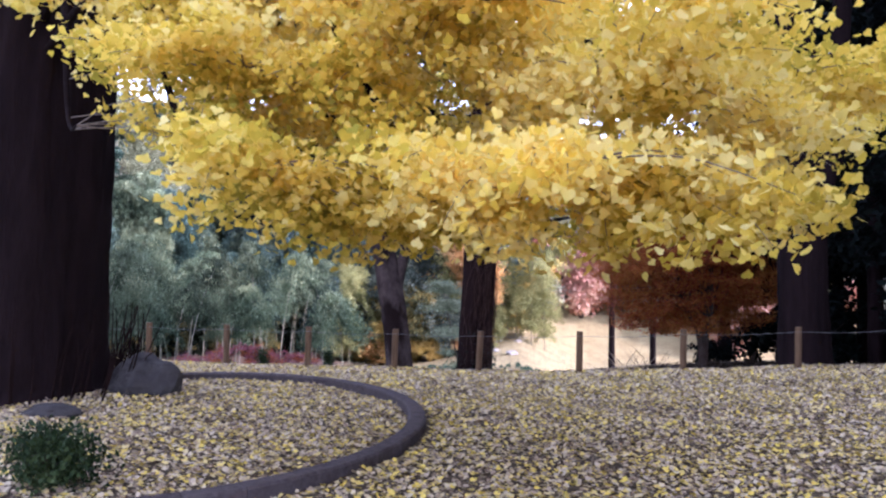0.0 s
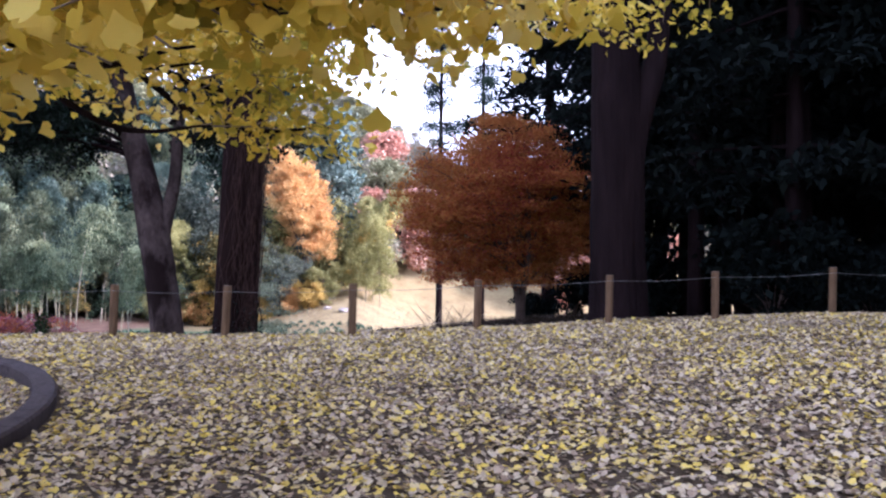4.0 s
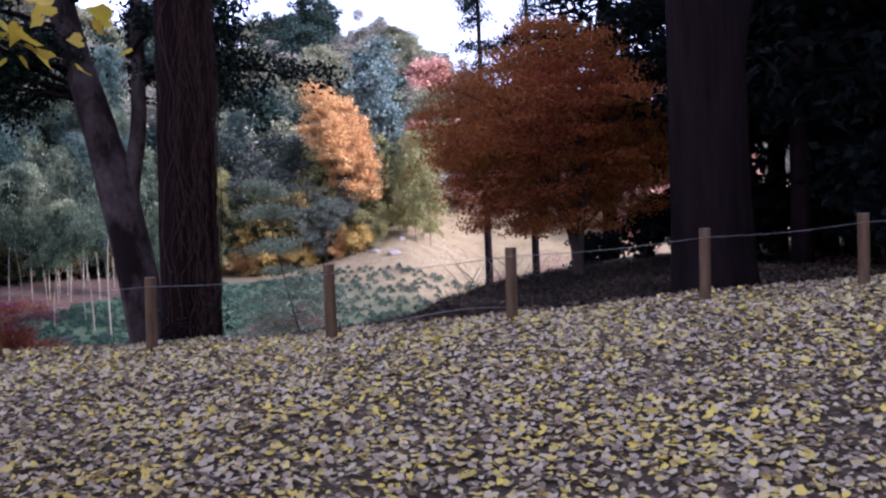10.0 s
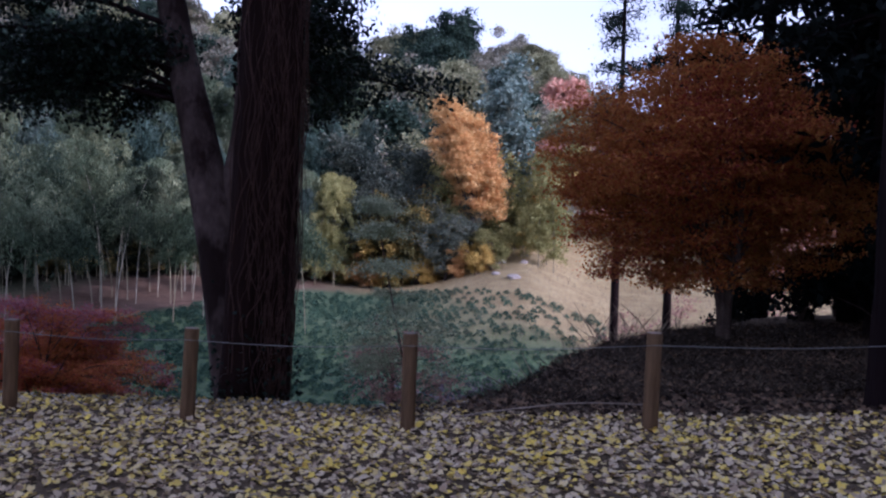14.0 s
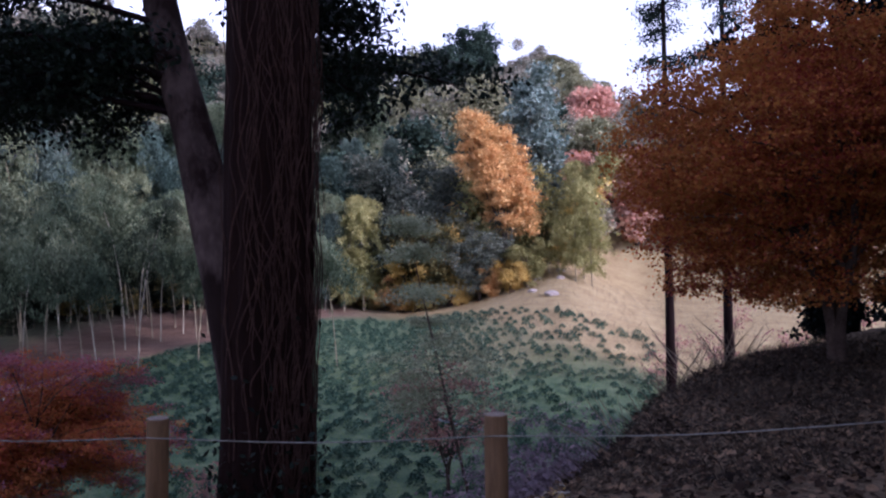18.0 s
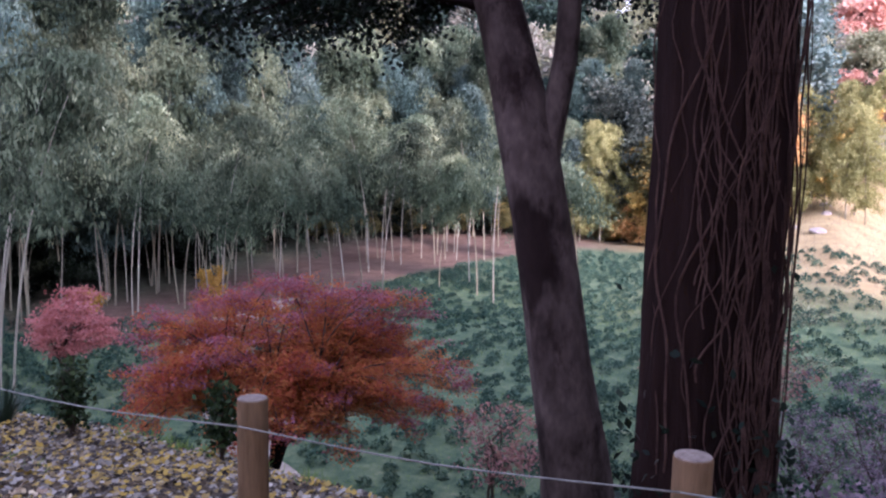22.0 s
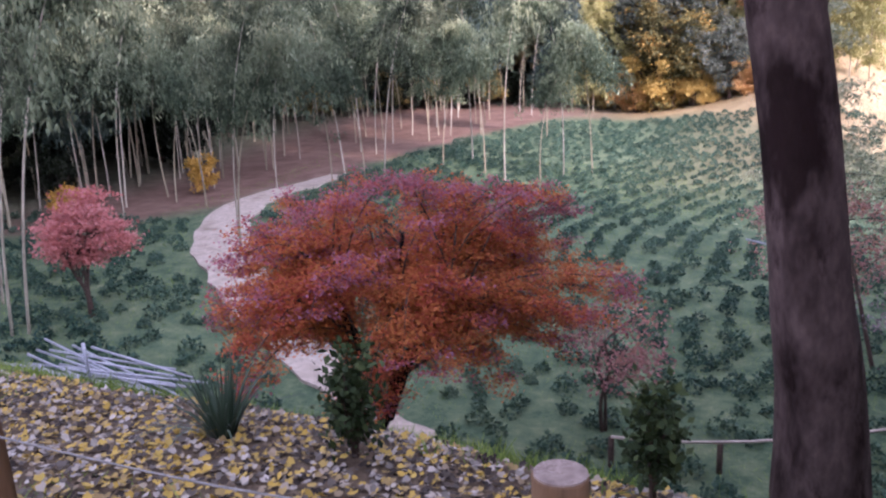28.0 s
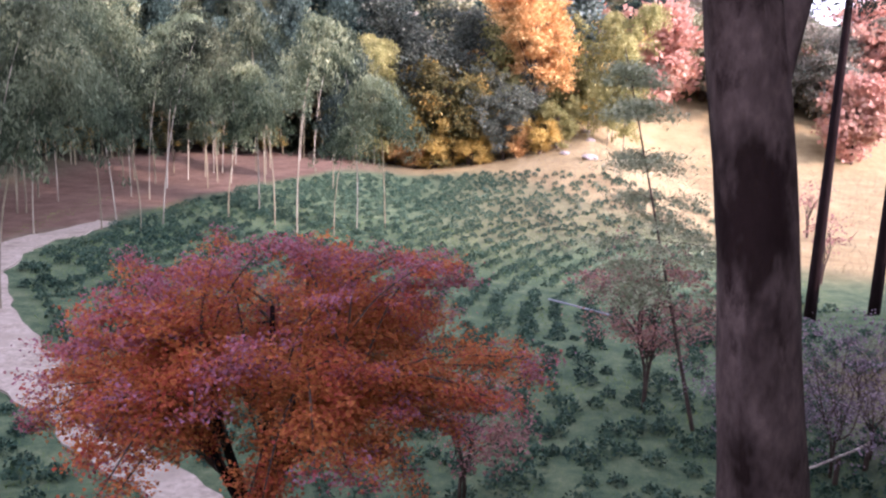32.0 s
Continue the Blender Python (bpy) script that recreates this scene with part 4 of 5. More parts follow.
shrub("evergreen_shrub", (-4.59, 2.15), (0.12, 0.12, 0.35), BUSH_LEAF, "upright glossy-leaved shrub at the bank's edge", 61, 60, 16, 0.048, tuft=0.08)
shrub("evergreen_shrub", (-3.14, 2.08), (0.07, 0.07, 0.33), BUSH_LEAF, "narrow glossy-leaved shrub at the bank's edge", 62, 50, 16, 0.048, tuft=0.08)
tussock("lily_clump", (-5.36, 2.16), 84, 0.60, STRAP_LEAF, "clump of long strap leaves on the bank", 64, 0.80, 0.5, "plant")
shrub("low_bush", (-3.05, -9.3), (0.30, 0.30, 0.24), BUSH_LEAF, "small dense evergreen bush in the ginkgo bed", 66, 90, 40, 0.05, "plant")


def blades(name, n, xs, ys, h, leaf, label, keep=None, lean=0.35, seed=7):
    rg = np.random.RandomState(seed)
    x, y = rg.uniform(*xs, n), rg.uniform(*ys, n)
    if keep is not None:
        k = keep(x, y)
        x, y = x[k], y[k]
    z = ground_z(x, y) - 0.02
    hh = h * (0.5 + 0.8 * rg.rand(len(x)))
    d = rg.randn(len(x), 2) * lean
    a = rg.rand(len(x)) * 6.28
    sx, sy = np.cos(a) * (0.004 + 0.001 * h), np.sin(a) * (0.004 + 0.001 * h)
    b = np.stack([x, y, z], -1)
    q = np.stack([b - np.stack([sx, sy, sx * 0], -1), b + np.stack([sx, sy, sx * 0], -1), b + np.stack([d[:, 0] * hh * 0.57 + sx * .7, d[:, 1] * hh * 0.57 + sy * .7, hh * 0.6], -1), b + np.stack([d[:, 0] * hh, d[:, 1] * hh, hh], -1)], 1)
    return tagged(piece(name, (q.reshape(-1, 3), np.arange(len(x) * 4).reshape(-1, 4)), leaf), label, "grass", kind="stuff")


def bank_edge(x, y):
    yc = np.interp(x, CREST_X, CREST_Y)
    return (y > yc - 0.15) & (y < yc + 2.6) & (x < -2.2) & (noise_field(x, y, 1.1, 41) > -0.12)


blades("bank_grass", 26000, (-14, -2), (1.5, 6), 0.125, GRASS, "bright green grass along the bank's edge", bank_edge)
def green_patch(x, y):
    return (noise_field(x, y, 0.9, 31) > 0.22) & (y > 0.9)


blades("weed_patch", 9000, (-11, 0), (0.9, 3.0), 0.07, GRASS, "low green weeds among the fallen leaves", green_patch, 0.8, 17)
blades("tall_grass", 520, (3.4, 6.2), (8, 14), 0.85, DRY_GRASS, "tall pale dry grass on the slope", lambda x, y: y > np.interp(x, CREST_X, CREST_Y) + 0.5, 0.5, 8)
blades("slope_brush", 26000, (0.8, 9.5), (1.6, 13), 0.15, SHADE_BROWN_GRASS, "tangled dry undergrowth on the slope, darkened for its shade", lambda x, y: y > 1.5 + 0.3 * np.abs(x - 3), 0.9, 9)

# ---- tea field ----
rg = np.random.RandomState(70)
YELLOW_LEAF = foliage("yellow_shrub_leaf", [(0.30, 0.18, 0.03), (0.46, 0.28, 0.05), (0.52, 0.35, 0.10)], 1.0, 0.4)
shrub("yellow_shrub", (-27.5, 24.0), (1.0, 0.9, 0.7), YELLOW_LEAF, "golden-yellow shrub under the bamboo", 72, 60, 30, 0.14)
shrub("yellow_shrub", (-25.0, 29.5), (0.8, 0.8, 1.1), YELLOW_LEAF, "orange-yellow shrub under the bamboo", 73, 60, 30, 0.14)


def path_gap(x, y):
    px = np.interp(y, [11.6, 14.1, 15.8, 17.8, 20.2, 24.6, 28.4, 31.6], [-9.0, -11.9, -13.8, -15.7, -17.9, -20.6, -21.7, -21.4])
    return np.abs(x - px) > 1.5


sites = []
for row in range(45):
    R = 4.0 + row * 1.0
    for a in np.arange(0.20 * math.pi, 1.45 * math.pi, 0.58 / R):
        y0 = 25 + R * math.sin(a)
        x = 10 + R * math.cos(a) + rg.randn() * np.interp(y0, [20, 32], [0.15, 0.07])
        y = y0 + rg.randn() * np.interp(y0, [20, 32], [0.15, 0.08])
        if -30 < x < 8 and 23.5 < y < np.interp(x, [-30, -22, -20.4, -18.6, -16.6, -13.7, -10.5, -4.5, 0, 6, 14], [24, 24, 33.4, 40.8, 46, 51.9, 53.7, 53, 50, 46, 42]) and rg.rand() < np.interp(x + (y - 40) * 0.3, [-4, 4], [0.88, 0.6]) and y > np.interp(x, CREST_X, CREST_Y) + 6.5:
            sites.append((x, y))
for gx in np.arange(-30, 9.5, 0.74):
    for gy in np.arange(10.2, 23.8, 0.78):
        x, y = gx + rg.randn() * 0.17, gy + rg.randn() * 0.17 + 0.3 * math.sin(gx * 0.4)
        if rg.rand() < 0.86 and y > np.interp(x, CREST_X, CREST_Y) + 6.5:
            sites.append((x, y))
sites = np.array(sites)
sites = sites[path_gap(sites[:, 0], sites[:, 1])]
sz = ground_z(sites[:, 0], sites[:, 1])
per = 135
size = np.interp(sites[:, 1], [17, 24, 34], [0.235, 0.23, 0.235]) * (0.6 + 0.75 * rg.rand(len(sites)))
d = rg.randn(len(sites), per, 3)
d /= np.linalg.norm(d, axis=2)[..., None]
d[..., 2] = np.abs(d[..., 2]) * 1.15
pl = np.concatenate([sites, sz[:, None]], 1)[:, None] + d * size[:, None, None] * (0.75 + 0.35 * rg.rand(len(sites), per, 1))
pl = pl.reshape(-1, 3)
tagged(piece("tea_bushes", leaves(pl, turns(rg, len(pl), 0.8), np.repeat(0.035 + 0.25 * size, per) * (0.6 + 0.7 * rg.rand(len(pl))), LEAF_OVAL), TEA_LEAF), "rows of low dark green tea bushes", "tea bushes", kind="stuff")
blades("field_grass", 42000, (-24, 9), (11, 40), 0.13, GRASS, "short green grass between the tea rows", lambda x, y: (y > np.interp(x, CREST_X, CREST_Y) + 6) & path_gap(x, y), 0.5, 71)

# ---- bamboo ----


def bamboo(seed, height, leafy, leaf, culm, arch=1.0, r=0.036, n_tufts=60, per=30, leaf_size=0.30, low=0.42, name="bamboo", label="tall bamboo with feathery pale green foliage", spread=0.8):
    """One bamboo: a jointed culm that arches at the top, and drooping tufts of slim leaves."""
    rg = np.random.RandomState(seed)
    root = thing(name, (0, 0, 0), label, "bamboo", "bamboo grove")
    a = rg.rand() * 6.28
    top = np.array((math.cos(a), math.sin(a), 0)) * arch
    t = np.linspace(0, 1, 26)
    line = top[None] * (t ** 2.4)[:, None] + np.stack([t * 0, t * 0, height * (t - 0.06 * arch * t ** 3) - 0.3], -1)
    rad = np.linspace(r, r * 0.25, 26) * (1 + 0.10 * (np.arange(26) % 2))
    piece("culm", tube(line, rad, 8), culm, root, smooth=True)
    if leafy:
        k = rg.randint(int(26 * low), 26, n_tufts)
        az = rg.rand(n_tufts) * 6.283
        reach = spread * rg.uniform(1.2, 3.4, n_tufts) * np.interp(k, [26 * low, 15, 25], [0.7, 1.1, 0.55])
        u = np.linspace(0.2, 1, 6)
        way = np.stack([np.cos(az), np.sin(az), az * 0], -1)
        c = line[k][:, None] + way[:, None] * (reach[:, None] * u)[..., None]
        c[..., 2] += reach[:, None] * (0.55 * u - 0.95 * u * u)
        c = c.reshape(-1, 3)
        p = pads(rg, c, 0.23, max(4, per // 6), 0.8)
        rot = turns(rg, len(p), droop=True)
        piece("foliage", leaves(p, rot, leaf_size * (0.6 + 0.8 * rg.rand(len(p))), LEAF_OVAL * (0.5, 1, 1.4)), leaf, root)
    return root


def copy_at(ob, x, y, s, turn, lean=0.0):
    c = copy_thing(ob, pose(x, y, gz(x, y), lean * 20, lean * 14, turn))
    c.scale = (s, s, s)
    return c


KINDS = [bamboo(101, 11.0, True, BAMBOO_LEAF, CULM, 1.6, n_tufts=84, per=168, leaf_size=0.165, spread=0.46), bamboo(102, 10.0, True, BAMBOO_LEAF, CULM, 2.2, n_tufts=84, per=168, leaf_size=0.165, spread=0.46, low=0.38), bamboo(103, 12.0, True, BAMBOO_BLUE, CULM, 1.2, n_tufts=92, per=168, leaf_size=0.165, spread=0.46, low=0.38, label="tall bamboo with feathery blue-green foliage"), bamboo(104, 9.0, True, BAMBOO_BLUE, CULM, 1.9, n_tufts=84, per=168, leaf_size=0.165, spread=0.46, low=0.33, label="bamboo with dense drooping blue-green foliage")]
for k, (x, y) in zip(KINDS, ((-24, 43.5), (-19.5, 44), (-16.6, 45), (-13, 46.5))):
    k.location = (x, y, gz(x, y))
for n in range(290):
    if n < 70 or n >= 240:
        x, y = rg.uniform(-50, -11), rg.uniform(0, 9)
        y += np.interp(x, [-50, -30, -22, -13], [46, 52, 57, 60.5])
    elif n < 118 or n >= 175:
        x, y = rg.uniform(-52, -29), rg.uniform(22, 50)
        x -= max(0, 30 - y) * 0.25
    else:
        x, y = rg.uniform(-44, -24), rg.uniform(9, 22)
        x -= 2
    copy_at(KINDS[rg.randint(4)], x, y, rg.uniform(1.0, 1.75) * (0.85 if 118 <= n < 175 else 1.0), rg.uniform(0, 360), rg.randn() * 0.12)
# bushes added to fill the grove's dark interior; its shade is their colour
GROVE_SHADE_LEAF = foliage("grove_shade_leaf", [(0.008, 0.012, 0.007), (0.022, 0.03, 0.018), (0.05, 0.06, 0.035)], 0.6, 0.1, by_object=0.3)
grove_bush = shrub("grove_undergrowth", (-36, 38), (1.5, 1.3, 1.3), GROVE_SHADE_LEAF, "near-black bushes standing in for the shade below the bamboo", 75, 90, 60, 0.13, near=False)
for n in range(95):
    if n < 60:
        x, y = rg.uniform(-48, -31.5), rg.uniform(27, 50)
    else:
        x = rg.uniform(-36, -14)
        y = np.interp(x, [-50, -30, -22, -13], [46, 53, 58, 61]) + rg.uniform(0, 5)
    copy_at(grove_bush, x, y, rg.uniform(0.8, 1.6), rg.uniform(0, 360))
# bare lower culms in front of the grove
FRONT = [(-25.4, 30.8), (-20.4, 33.0), (-20.1, 33.8), (-18.8, 33.2), (-18.4, 34.6), (-16.2, 36.9), (-15.3, 39.0), (-13.9, 36.4), (-12.6, 35.2), (-11.0, 35.5), (-27.9, 36.8), (-25.9, 36.3), (-25.3, 24.5), (-31.5, 28.9), (-29.5, 28.6), (-27.5, 17.4), (-17.5, 20.6), (-25.2, 27.7), (-26.6, 26.2), (-23.0, 26.7), (-10.2, 37), (-9.0, 38), (-22.5, 31.5), (-28.5, 22), (-30, 25)]
slim = bamboo(105, 9.5, True, BAMBOO_LEAF, CULM_PALE, 1.4, 0.034, 40, 90, 0.18, 0.62, "bamboo", "slender bamboo with a bare pale culm", 0.7)
slim2 = bamboo(106, 8.0, True, BAMBOO_LEAF, CULM, 2.2, 0.034, 44, 90, 0.18, 0.58, "bamboo", "leaning bamboo with a bare culm", 0.8)
slim.location = (-21.2, 40.1, gz(-21.2, 40.1))
slim2.location = (-17.4, 20.5, gz(-17.4, 20.5))
for n in range(44):
    y = rg.uniform(24, 58)
    x = np.interp(y, [24, 34, 46, 58], [-31, -24.5, -20, -12.5]) - 7 * rg.rand() ** 1.3 + (1.5 if n % 3 == 0 else 0)
    FRONT.append((x, y))
for n, (x, y) in enumerate(FRONT):
    copy_at((slim, slim2)[n % 2], x, y, rg.uniform(0.85, 1.2), rg.uniform(0, 360), rg.randn() * 0.11)
PALE_WHITE = surface("bamboo_culm_white", [(0.42, 0.42, 0.40), (0.60, 0.61, 0.60), (0.34, 0.35, 0.30)], 1.5, 0.4, 0.15, 0.004, 5.0, (1, 1, 0.4))
pale = bamboo(107, 13.0, True, BAMBOO_BLUE, PALE_WHITE, 1.2, 0.05, 60, 60, 0.17, 0.5, "bamboo", "tall white-stemmed bamboo below the bank", 0.9)
pale.location = (-20.1, 12.5, gz(-20.1, 12.5))
for x, y, s, ln in ((-24.7, 13.0, 0.95, 0.35), (-26.1, 13.0, 1.0, 0.1), (-26.6, 12.8, 1.05, 0.05), (-27.2, 12.9, 0.95, -0.05), (-27.6, 13.3, 1.0, 0.12), (-28.2, 13.0, 1.0, 0.0)):
    copy_at(pale, x, y, s, 40 * ln, ln)
for x, y, ln in ((-21.4, 14.2, 0.2), (-20.8, 14.4, 0.45), (-18.4, 12.4, 0.3), (-18.1, 12.6, 0.5), (-25.6, 13.8, 0.1)):
    copy_at(slim, x, y, 1.1, 30, ln)

# ---- poles, stake and rail ----
pile = thing("pole_pile", (-13.2, 9.2, gz(-13.2, 9.2)), "heap of long grey poles lying on the slope", "poles")
for n in range(20):
    lr = np.random.RandomState(300 + n)
    o = np.array((lr.uniform(-0.5, 0.5), lr.uniform(-0.9, 0.9), 0.15 + 0.05 * (n % 4)))
    dr = np.array((1.5 + lr.uniform(-0.4, 0.3), -0.15 + lr.randn() * 0.22, -0.10 + lr.randn() * 0.07))
    piece("pole", tube([o - dr, o, o + dr], 0.023, 8), PIPE, pile, smooth=True)
stake = tagged(piece("stake", tube([(0, 0, -0.2), (0.02, 0, 0.4), (0.0, 0, 0.8)], [0.035, 0.035, 0.03], 8), PIPE, smooth=True), "white upright stake beside the pole heap", "stake")
stake.location = (-13.0, 9.0, gz(-13.0, 9.0) + 0.1)
rail = thing("low_rail", (-4.5, 11.2, gz(-4.5, 11.2)), "low pale rail on short wooden posts", "rail")
RAIL = bend([(-4.5, 11.2, 0), (-2.8, 11.7, 0), (-0.8, 12.5, 0), (1.2, 13.8, 0), (3.2, 15.3, 0)], 9)
RAIL[:, 2] = ground_z(RAIL[:, 0], RAIL[:, 1])
RAIL = RAIL - np.array(rail.location)
for q in RAIL:
    piece("post", tube([q - (0, 0, 0.25), q + (0, 0, 0.54)], 0.05, 9), BARK_THIN, rail, smooth=True)
for a, b in zip(RAIL[:-1], RAIL[1:]):
    piece("bar", tube([a + (0, 0, 0.56), (a + b) / 2 + (0, 0, 0.545), b + (0, 0, 0.56)], 0.026, 8), PALE_WOOD, rail, "pale round bar", True)
bar = tagged(piece("fallen_pole", tube([(-1, 0.3, 0.5), (0, 0, 0.35), (1, -0.3, 0.2)], 0.03, 8), PIPE, smooth=True), "pale pole propped among the tea bushes", "pole")
bar.location = (-1.2, 26, gz(-1.2, 26))
tagged(piece("fallen_branch", tube(bend([(2.35, 0.32, gz(2.35, 0.32) + 0.03), (2.9, 0.45, gz(2.9, 0.45) + 0.08), (3.5, 0.6, gz(3.5, 0.6) + 0.10), (4.15, 0.82, gz(4.15, 0.82) + 0.06)], 12), np.linspace(0.008, 0.005, 12), 7, 0.1, 5, 3), TWIG, smooth=True), "thin pale bare branch lying behind the fence", "branch")
rocks = np.array((1.2, 57))
ROCK = surface("pale_rock", [(0.22, 0.19, 0.17), (0.40, 0.36, 0.33), (0.28, 0.24, 0.22)], 2.0, 0.95, 0.7, 0.03)
for n in range(8):
    k = rg.uniform(0.25, 0.6)
    boulder("rock", rocks + rg.randn(2) * (0.9, 1.6), (k, k * 0.8, k * 0.5), "pale rock on the far slope", 20 + n, ROCK)

# yellow-green bamboo in the sun below the hill
gold = bamboo(108, 10.5, True, OLIVE_LEAF, CULM, 2.0, 0.045, 84, 120, 0.20, 0.18, "bamboo", "yellow-green bamboo in the sun below the hill", 0.7)
gold.location = (4.2, 57, gz(4.2, 57))
for x, y, s, a in ((3.0, 58.5, 0.95, 70), (5.4, 57.5, 0.85, 160), (4.9, 59.5, 1.05, 250), (2.2, 60, 0.9, 20), (-12.0, 57.5, 1.0, 30), (-10.6, 58.6, 0.9, 140), (-13.4, 57.0, 0.95, 300)):
    copy_at(gold, x, y, s, a)

# ---- single trees in the field and on the slope ----


def conifer(name, base, height, r, leaf, label, seed,  tiers=16, reach=2.2, start=0.25, per=40, leaf_size=0.2, lean=(0, 0), category="tree", droop=0.25, group="", flat=0.45, bark=None):
    """A straight trunk with tiers of drooping boughs."""
    rg = np.random.RandomState(seed)
    root = thing(name, base, label, category, group)
    t = np.linspace(0, 1, 14)
    line = np.stack([lean[0] * t, lean[1] * t, height * t - 0.4 * (1 - t)], -1)
    piece("trunk", tube(line, np.linspace(r, r * 0.18, 14), 12, 0.08, 9, seed), bark or BARK_DARK, root, smooth=True)
    boughs, centres = [], []
    for k in range(tiers):
        h = start + (1 - start) * (k + rg.rand()) / tiers
        p = np.array((lean[0] * h, lean[1] * h, height * h))
        ln = reach * (1.08 - h) * rg.uniform(0.7, 1.2) / (1 - start * 0.4)
        for b in range(4):
            a = rg.rand() * 6.28
            e = p + np.array((math.cos(a) * ln, math.sin(a) * ln, -droop * ln * rg.uniform(0, 1.5)))
            boughs.append(tube(bend([p, (p + e) / 2 + (0, 0, 0.08), e], 5), np.linspace(r * 0.2, r * 0.04, 5), 5, 0, 5, k, False))
            for f in (0.45, 0.7, 0.95):
                centres.append(p + (e - p) * f)
    piece("bough_mass", join(boughs), bark or BARK_DARK, root, smooth=True, kind="stuff")
    p = pads(rg, np.array(centres), 0.14 * reach + 0.1, per, flat)
    piece("foliage", leaves(p, turns(rg, len(p), 0.7), leaf_size * (0.6 + 0.7 * rg.rand(len(p))), LEAF_OVAL * (0.7, 1, 1)), leaf, root)
    return root


PALE_NEEDLE = foliage("pale_needle", [(0.16, 0.19, 0.11), (0.28, 0.31, 0.19), (0.42, 0.43, 0.28)], 0.6, 0.3)
conifer("young_conifer", (0.3, 16.9, gz(0.3, 16.9)), 8.2, 0.05, PALE_NEEDLE, "leaning young conifer with sparse feathery boughs", 120, 12, 2.2, 0.32, 80, 0.10, (-2.0, 1.2), droop=0.05, flat=0.3, bark=BARK_THIN)
pine = conifer("tall_pine", (8.8, 27, gz(8.8, 27)), 21, 0.20, CONIFER, "tall thin pine with a bare lower trunk", 121, 16, 2.0, 0.5, 52, 0.14, flat=0.7)
copy_thing(pine, pose(6.7, 27, gz(6.7, 27), 0, 0, 200))


def far_tree(name, base, height, size, leaf, label, seed, n=170, per=46, leaf_size=0.42, low=-1.0, pad=0.8, category="tree", r=0.2, group=""):
    size = (size[0] * 1.4, size[1] * 1.4, height * 0.62)
    return maple(name, (*base, gz(*base)), (0, 0, height * 0.50), size, leaf, label, seed, n, per, leaf_size, 2, r, pad, 0.5, low, limbs=16, category=category, hollow=0.4, group=group, near=False, lump=0.5)


maple("orange_tree", (-0.9, 57, gz(-0.9, 57)), (-0.5, 0, 8.7), (2.7, 2.4, 6.2), ORANGE_LEAF, "bright orange autumn tree at the foot of the hill", 130, 330, 110, 0.17, 2, 0.17, 0.5, 0.5, -1.0, limbs=18, near=False, lump=0.22, hollow=0.3, lean=(-0.30, 0))
far_tree("blue_green_tree", (1.3, 61), 16.0, (2.3, 2.4, 7.6), TEAL_LEAF, "tall blue-green tree behind the orange tree", 131, 220, 50, 0.34)

grey = far_tree("grey_green_tree", (-8.4, 60), 12.0, (3.6, 2.8, 4.6), GREY_LEAF, "layered dark grey-green tree at the wood's edge", 133, 260, 90, 0.20, pad=0.65)
for x, y, s, a in ((-2.9, 56.4, 0.60, 20), (-5.0, 62, 1.0, 60), (-11.5, 62.5, 1.1, 120), (-2.6, 61.5, 0.9, 200), (-14.5, 64.5, 1.1, 300)):
    copy_at(grey, x, y, s, a)
GOLD_LEAF = foliage("gold_leaf", [(0.30, 0.20, 0.045), (0.52, 0.37, 0.10), (0.66, 0.50, 0.17)], 0.4, 0.4, by_object=0.2)
DARK_OLIVE = foliage("dark_olive_leaf", [(0.03, 0.035, 0.014), (0.08, 0.08, 0.032), (0.18, 0.15, 0.05), (0.46, 0.28, 0.07)], 0.5, 0.3, by_object=0.25)
edge_kinds = [far_tree("olive_tree", (-7.0, 58.6), 6.0, (2.4, 2.2, 3), OLIVE_LEAF, "olive and gold bushy tree at the wood's edge", 134, 170, 80, 0.20, pad=0.5, group="wood edge"), far_tree("gold_bush", (-7.9, 57.8), 4.6, (1.9, 1.7, 2.4), GOLD_LEAF, "golden bush at the wood's sunlit edge", 136, 130, 80, 0.17, pad=0.45, group="wood edge"), far_tree("dark_bush", (-4.2, 58.8), 7.5, (2.3, 2.1, 3.4), DARK_OLIVE, "dark green bush flecked with gold at the wood's edge", 137, 170, 80, 0.20, pad=0.5, group="wood edge"), far_tree("orange_bush", (-9.2, 58.4), 3.6, (1.5, 1.4, 2), ORANGE_LEAF, "low orange bush at the wood's edge", 138, 110, 80, 0.16, pad=0.4, group="wood edge")]
for x, y, k, sc in ((-0.5, 55.7, 1, 0.65), (-2.0, 56.6, 3, 0.8), (-4.4, 59.0, 0, 1.2), (0.6, 56.2, 0, 0.6), (-5.3, 57.2, 2, 0.95), (-6.6, 57.4, 1, 0.9), (-4.2, 56.6, 1, 0.6), (-7.4, 57.9, 2, 1.1), (-3.6, 60.0, 1, 1.7), (-5.2, 61.2, 1, 1.5), (-2.2, 61.5, 0, 1.5), (-4.4, 63.0, 3, 2.4), (0.2, 62.5, 0, 1.6), (2.6, 63.5, 1, 1.8), (-6.6, 60.6, 2, 1.1)):
    copy_at(edge_kinds[k], x, y, sc, 50 * x)
EDGE_X, EDGE_Y = [-36, -25, -13, -9, -2, 1, 8, 16], [50, 55, 59.5, 60.5, 58.5, 61, 63, 64]
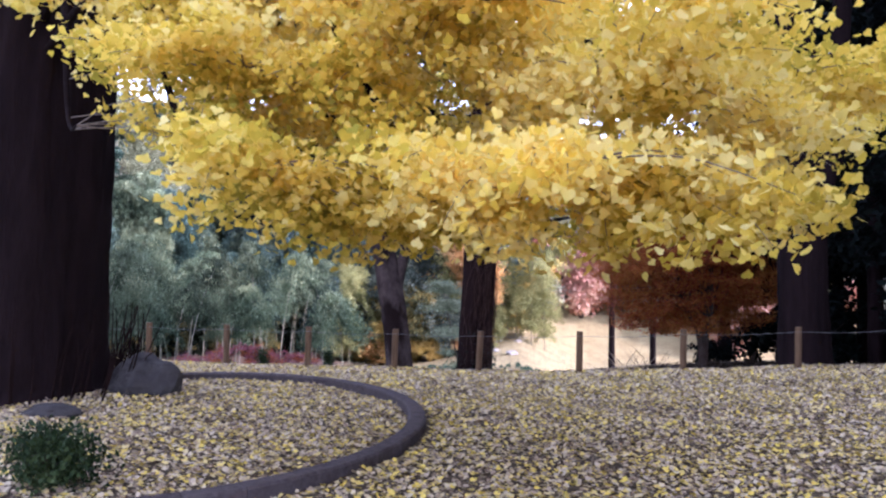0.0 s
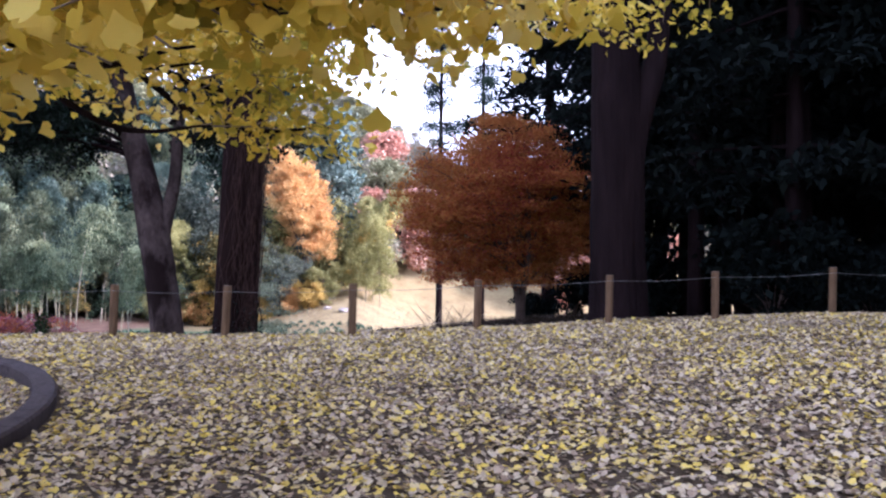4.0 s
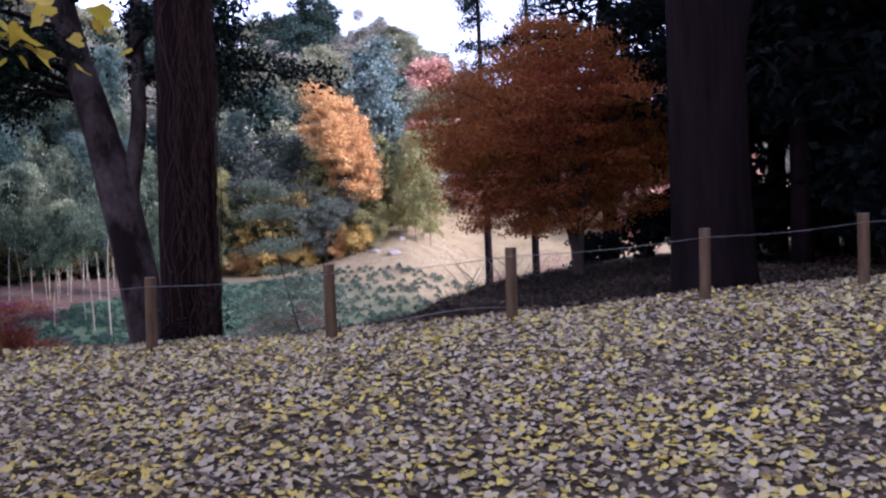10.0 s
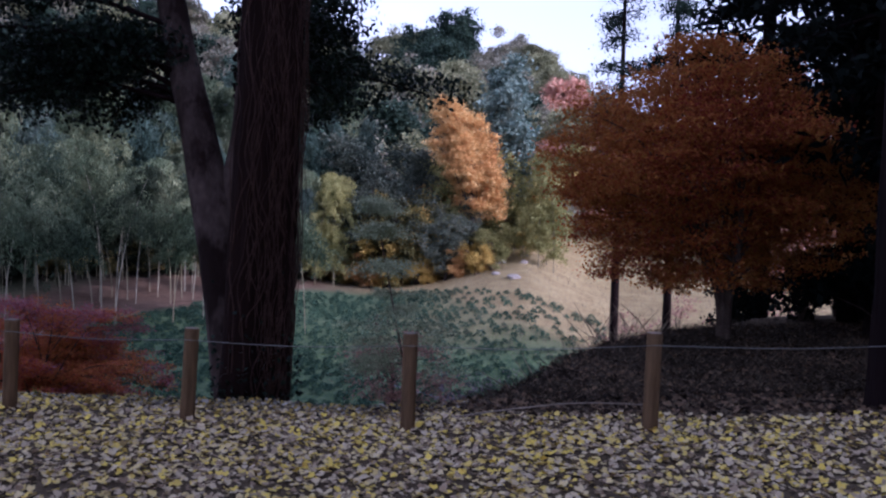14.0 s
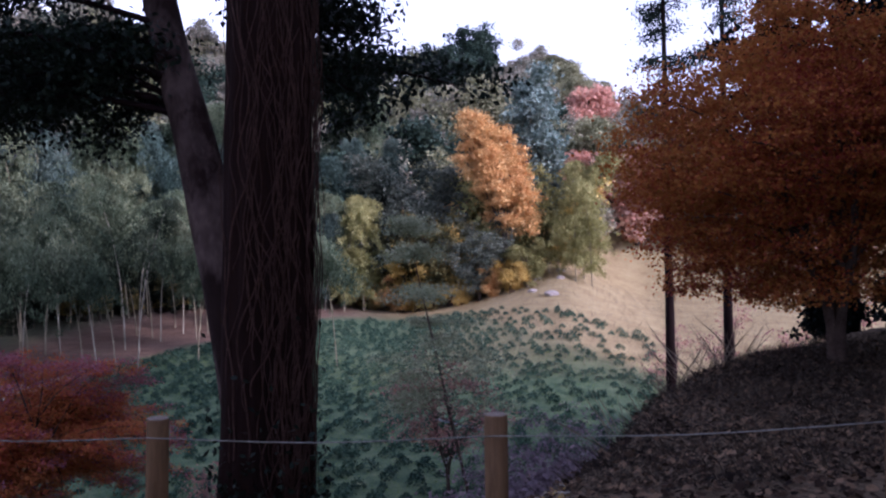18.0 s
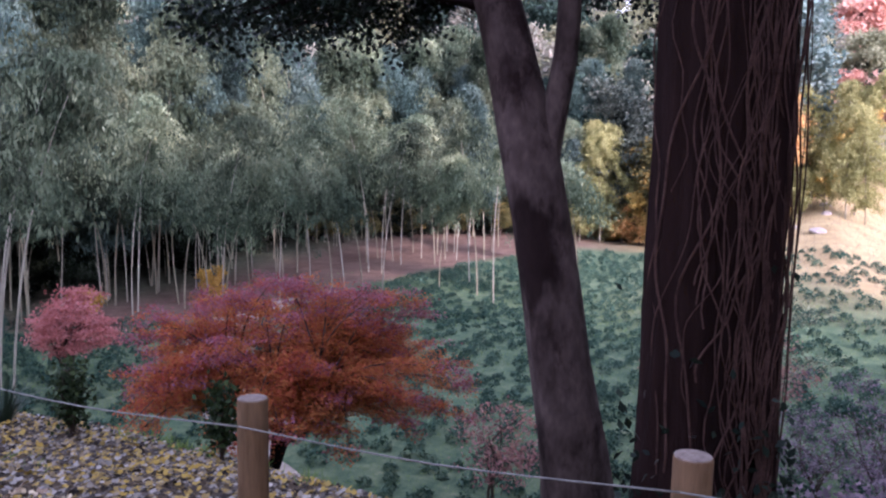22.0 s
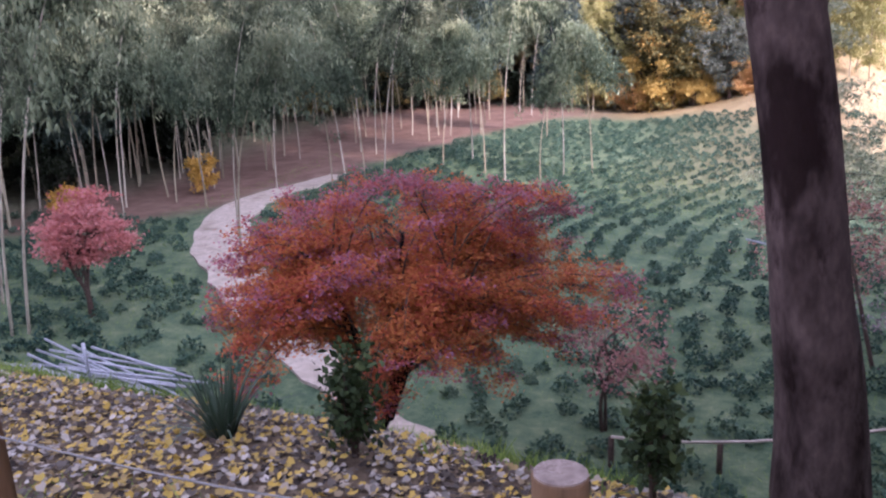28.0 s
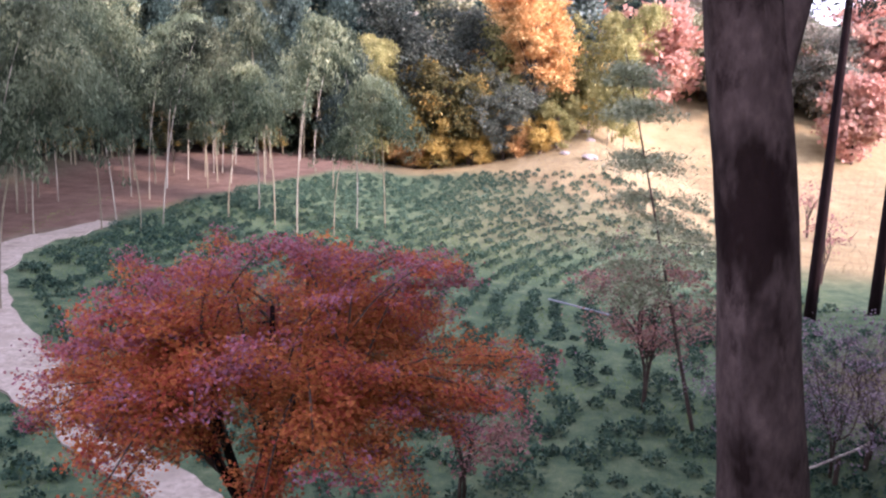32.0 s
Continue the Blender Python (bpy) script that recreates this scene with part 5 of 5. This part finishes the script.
for n in range(46):
    x = rg.uniform(-15, 1) if n < 34 else rg.uniform(-36, -14)
    y = np.interp(x, EDGE_X, EDGE_Y) + rg.uniform(-0.8, 2.6)
    k = rg.choice(4, p=(0.32, 0.30, 0.20, 0.18)) if n < 34 else 2
    copy_at(edge_kinds[k], x, y, rg.uniform(0.45, 0.95) * (1.0 if n < 34 else 0.6), rg.uniform(0, 360))
redf = far_tree("far_red_tree", (10.0, 70), 9.5, (3.4, 3.2, 4.2), HAZY_RED_LEAF, "red autumn tree on the hill, paled to salmon for haze", 135, 190, 46, 0.45)
for x, y, s, a in ((7.5, 95, 1.0, 40), (13, 84, 0.8, 100), (28, 70, 1.0, 10), (24, 64, 0.8, 200), (34, 84, 1.2, 300), (21, 78, 0.9, 150)):
    copy_at(redf, x, y, s, a)

# ---- the wooded hill ----
# hill leaves, the olive ones too, carry the haze in their colour
hill_kinds = [far_tree("hill_tree", (-20, 74), 10, (4.4, 4.2, 4.8), HAZY_HILL_LEAF, "autumn tree on the wooded hill, its colour paled for haze", 140, 170, 100, 0.36, -0.9, 1.0, group="hill wood"), far_tree("hill_tree", (-8, 76), 11, (4.0, 4.0, 5.4), foliage("hazy_hill_olive_leaf", [(0.12, 0.13, 0.07), (0.23, 0.23, 0.13), (0.36, 0.34, 0.20)], 0.3, 0.35, by_object=0.25), "olive-green tree on the wooded hill, its colour paled for haze", 141, 170, 100, 0.36, -0.9, 1.0, group="hill wood"), far_tree("hill_tree", (-30, 72), 12, (4.0, 4.0, 5.8), CONIFER, "dark green tree on the wooded hill", 142, 170, 100, 0.36, -0.9, 1.0, group="hill wood")]
for n in range(300):
    x, y = rg.uniform(-90, 70), 63 + 85 * rg.rand() ** 1.5
    if x > 5 and y < 72 + (x - 5) * 0.1:
        continue
    copy_at(hill_kinds[rg.choice(3, p=(0.45, 0.33, 0.22))], x, y, rg.uniform(0.7, 1.1) * (0.75 if x > -6 else 1.15), rg.uniform(0, 360))
for n in range(45):
    copy_at(hill_kinds[rg.choice(3)], rg.uniform(-75, -22), rg.uniform(62, 88), rg.uniform(0.9, 1.3), rg.uniform(0, 360))
for n in range(40):
    copy_at(hill_kinds[rg.choice(3)], rg.uniform(-110, -50), rg.uniform(0, 70), rg.uniform(0.9, 1.4), rg.uniform(0, 360))

for n in range(70):
    x, y = rg.uniform(4, 40), rg.uniform(66, 100)
    y += 0.15 * x
    copy_at((redf, hill_kinds[0], hill_kinds[1], edge_kinds[0])[rg.choice(4, p=(0.3, 0.35, 0.2, 0.15))], x, y, rg.uniform(0.5, 0.8), rg.uniform(0, 360))

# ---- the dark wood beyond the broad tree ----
dark = [conifer("cedar", (12.5, 8.0, gz(12.5, 8.0)), 20, 0.26, WOOD_SHADE_LEAF, "tall cedar, its foliage coloured near-black for the wood's shade", 150, 18, 3.4, 0.16, 46, 0.34, group="dark wood"), conifer("cedar", (15.5, 3.5, gz(15.5, 3.5)), 18, 0.22, WOOD_SHADE_LEAF, "cedar with a bare lower trunk and foliage blackened for shade", 151, 15, 3.2, 0.30, 46, 0.34, group="dark wood")]
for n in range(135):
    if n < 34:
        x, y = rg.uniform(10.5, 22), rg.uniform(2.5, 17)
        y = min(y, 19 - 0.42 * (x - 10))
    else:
        # mostly unseen cedars, added to shade the yard; cut back for the sunlit slope
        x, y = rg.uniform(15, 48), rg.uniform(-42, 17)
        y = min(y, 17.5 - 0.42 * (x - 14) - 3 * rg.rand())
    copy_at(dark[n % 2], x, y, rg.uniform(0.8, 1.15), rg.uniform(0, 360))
wood = np.random.RandomState(160)
# dense extra rows, added to stop sun leaking onto yard and red maple
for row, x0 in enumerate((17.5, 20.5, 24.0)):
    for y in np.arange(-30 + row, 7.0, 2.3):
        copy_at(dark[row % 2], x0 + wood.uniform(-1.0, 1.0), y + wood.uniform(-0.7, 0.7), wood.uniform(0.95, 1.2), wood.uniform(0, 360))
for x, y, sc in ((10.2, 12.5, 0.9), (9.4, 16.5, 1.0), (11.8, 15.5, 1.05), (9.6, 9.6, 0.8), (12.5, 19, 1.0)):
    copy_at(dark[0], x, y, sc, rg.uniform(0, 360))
blades("far_grass", 12000, (-2, 34), (34, 62), 0.45, DRY_GRASS, "dry grass tufts on the far sunlit slope", None, 0.5, 153)
sapling = maple("sapling", (9.5, 33, gz(9.5, 33)), (0, 0, 2.0), (1.0, 1.0, 1.2), DULL_RED_LEAF, "thin sapling with a few dull leaves on the slope", 154, 30, 14, 0.10, 2, 0.045, 0.4, limbs=12, near=False)
for x, y, sc in ((11.5, 30, 1.1), (8.2, 36, 0.9), (14, 33, 1.2), (6.8, 31, 0.8), (17, 38, 1.3), (12, 41, 1.0)):
    copy_at(sapling, x, y, sc, rg.uniform(0, 360))
# shade-black undergrowth, added to close bright gaps between the trunks
under = shrub("wood_shrub", (11.5, 5.0), (1.2, 1.2, 0.9), WOOD_SHADE_LEAF, "added undergrowth, coloured near-black for the wood's shade", 152, 70, 34, 0.16, near=False)
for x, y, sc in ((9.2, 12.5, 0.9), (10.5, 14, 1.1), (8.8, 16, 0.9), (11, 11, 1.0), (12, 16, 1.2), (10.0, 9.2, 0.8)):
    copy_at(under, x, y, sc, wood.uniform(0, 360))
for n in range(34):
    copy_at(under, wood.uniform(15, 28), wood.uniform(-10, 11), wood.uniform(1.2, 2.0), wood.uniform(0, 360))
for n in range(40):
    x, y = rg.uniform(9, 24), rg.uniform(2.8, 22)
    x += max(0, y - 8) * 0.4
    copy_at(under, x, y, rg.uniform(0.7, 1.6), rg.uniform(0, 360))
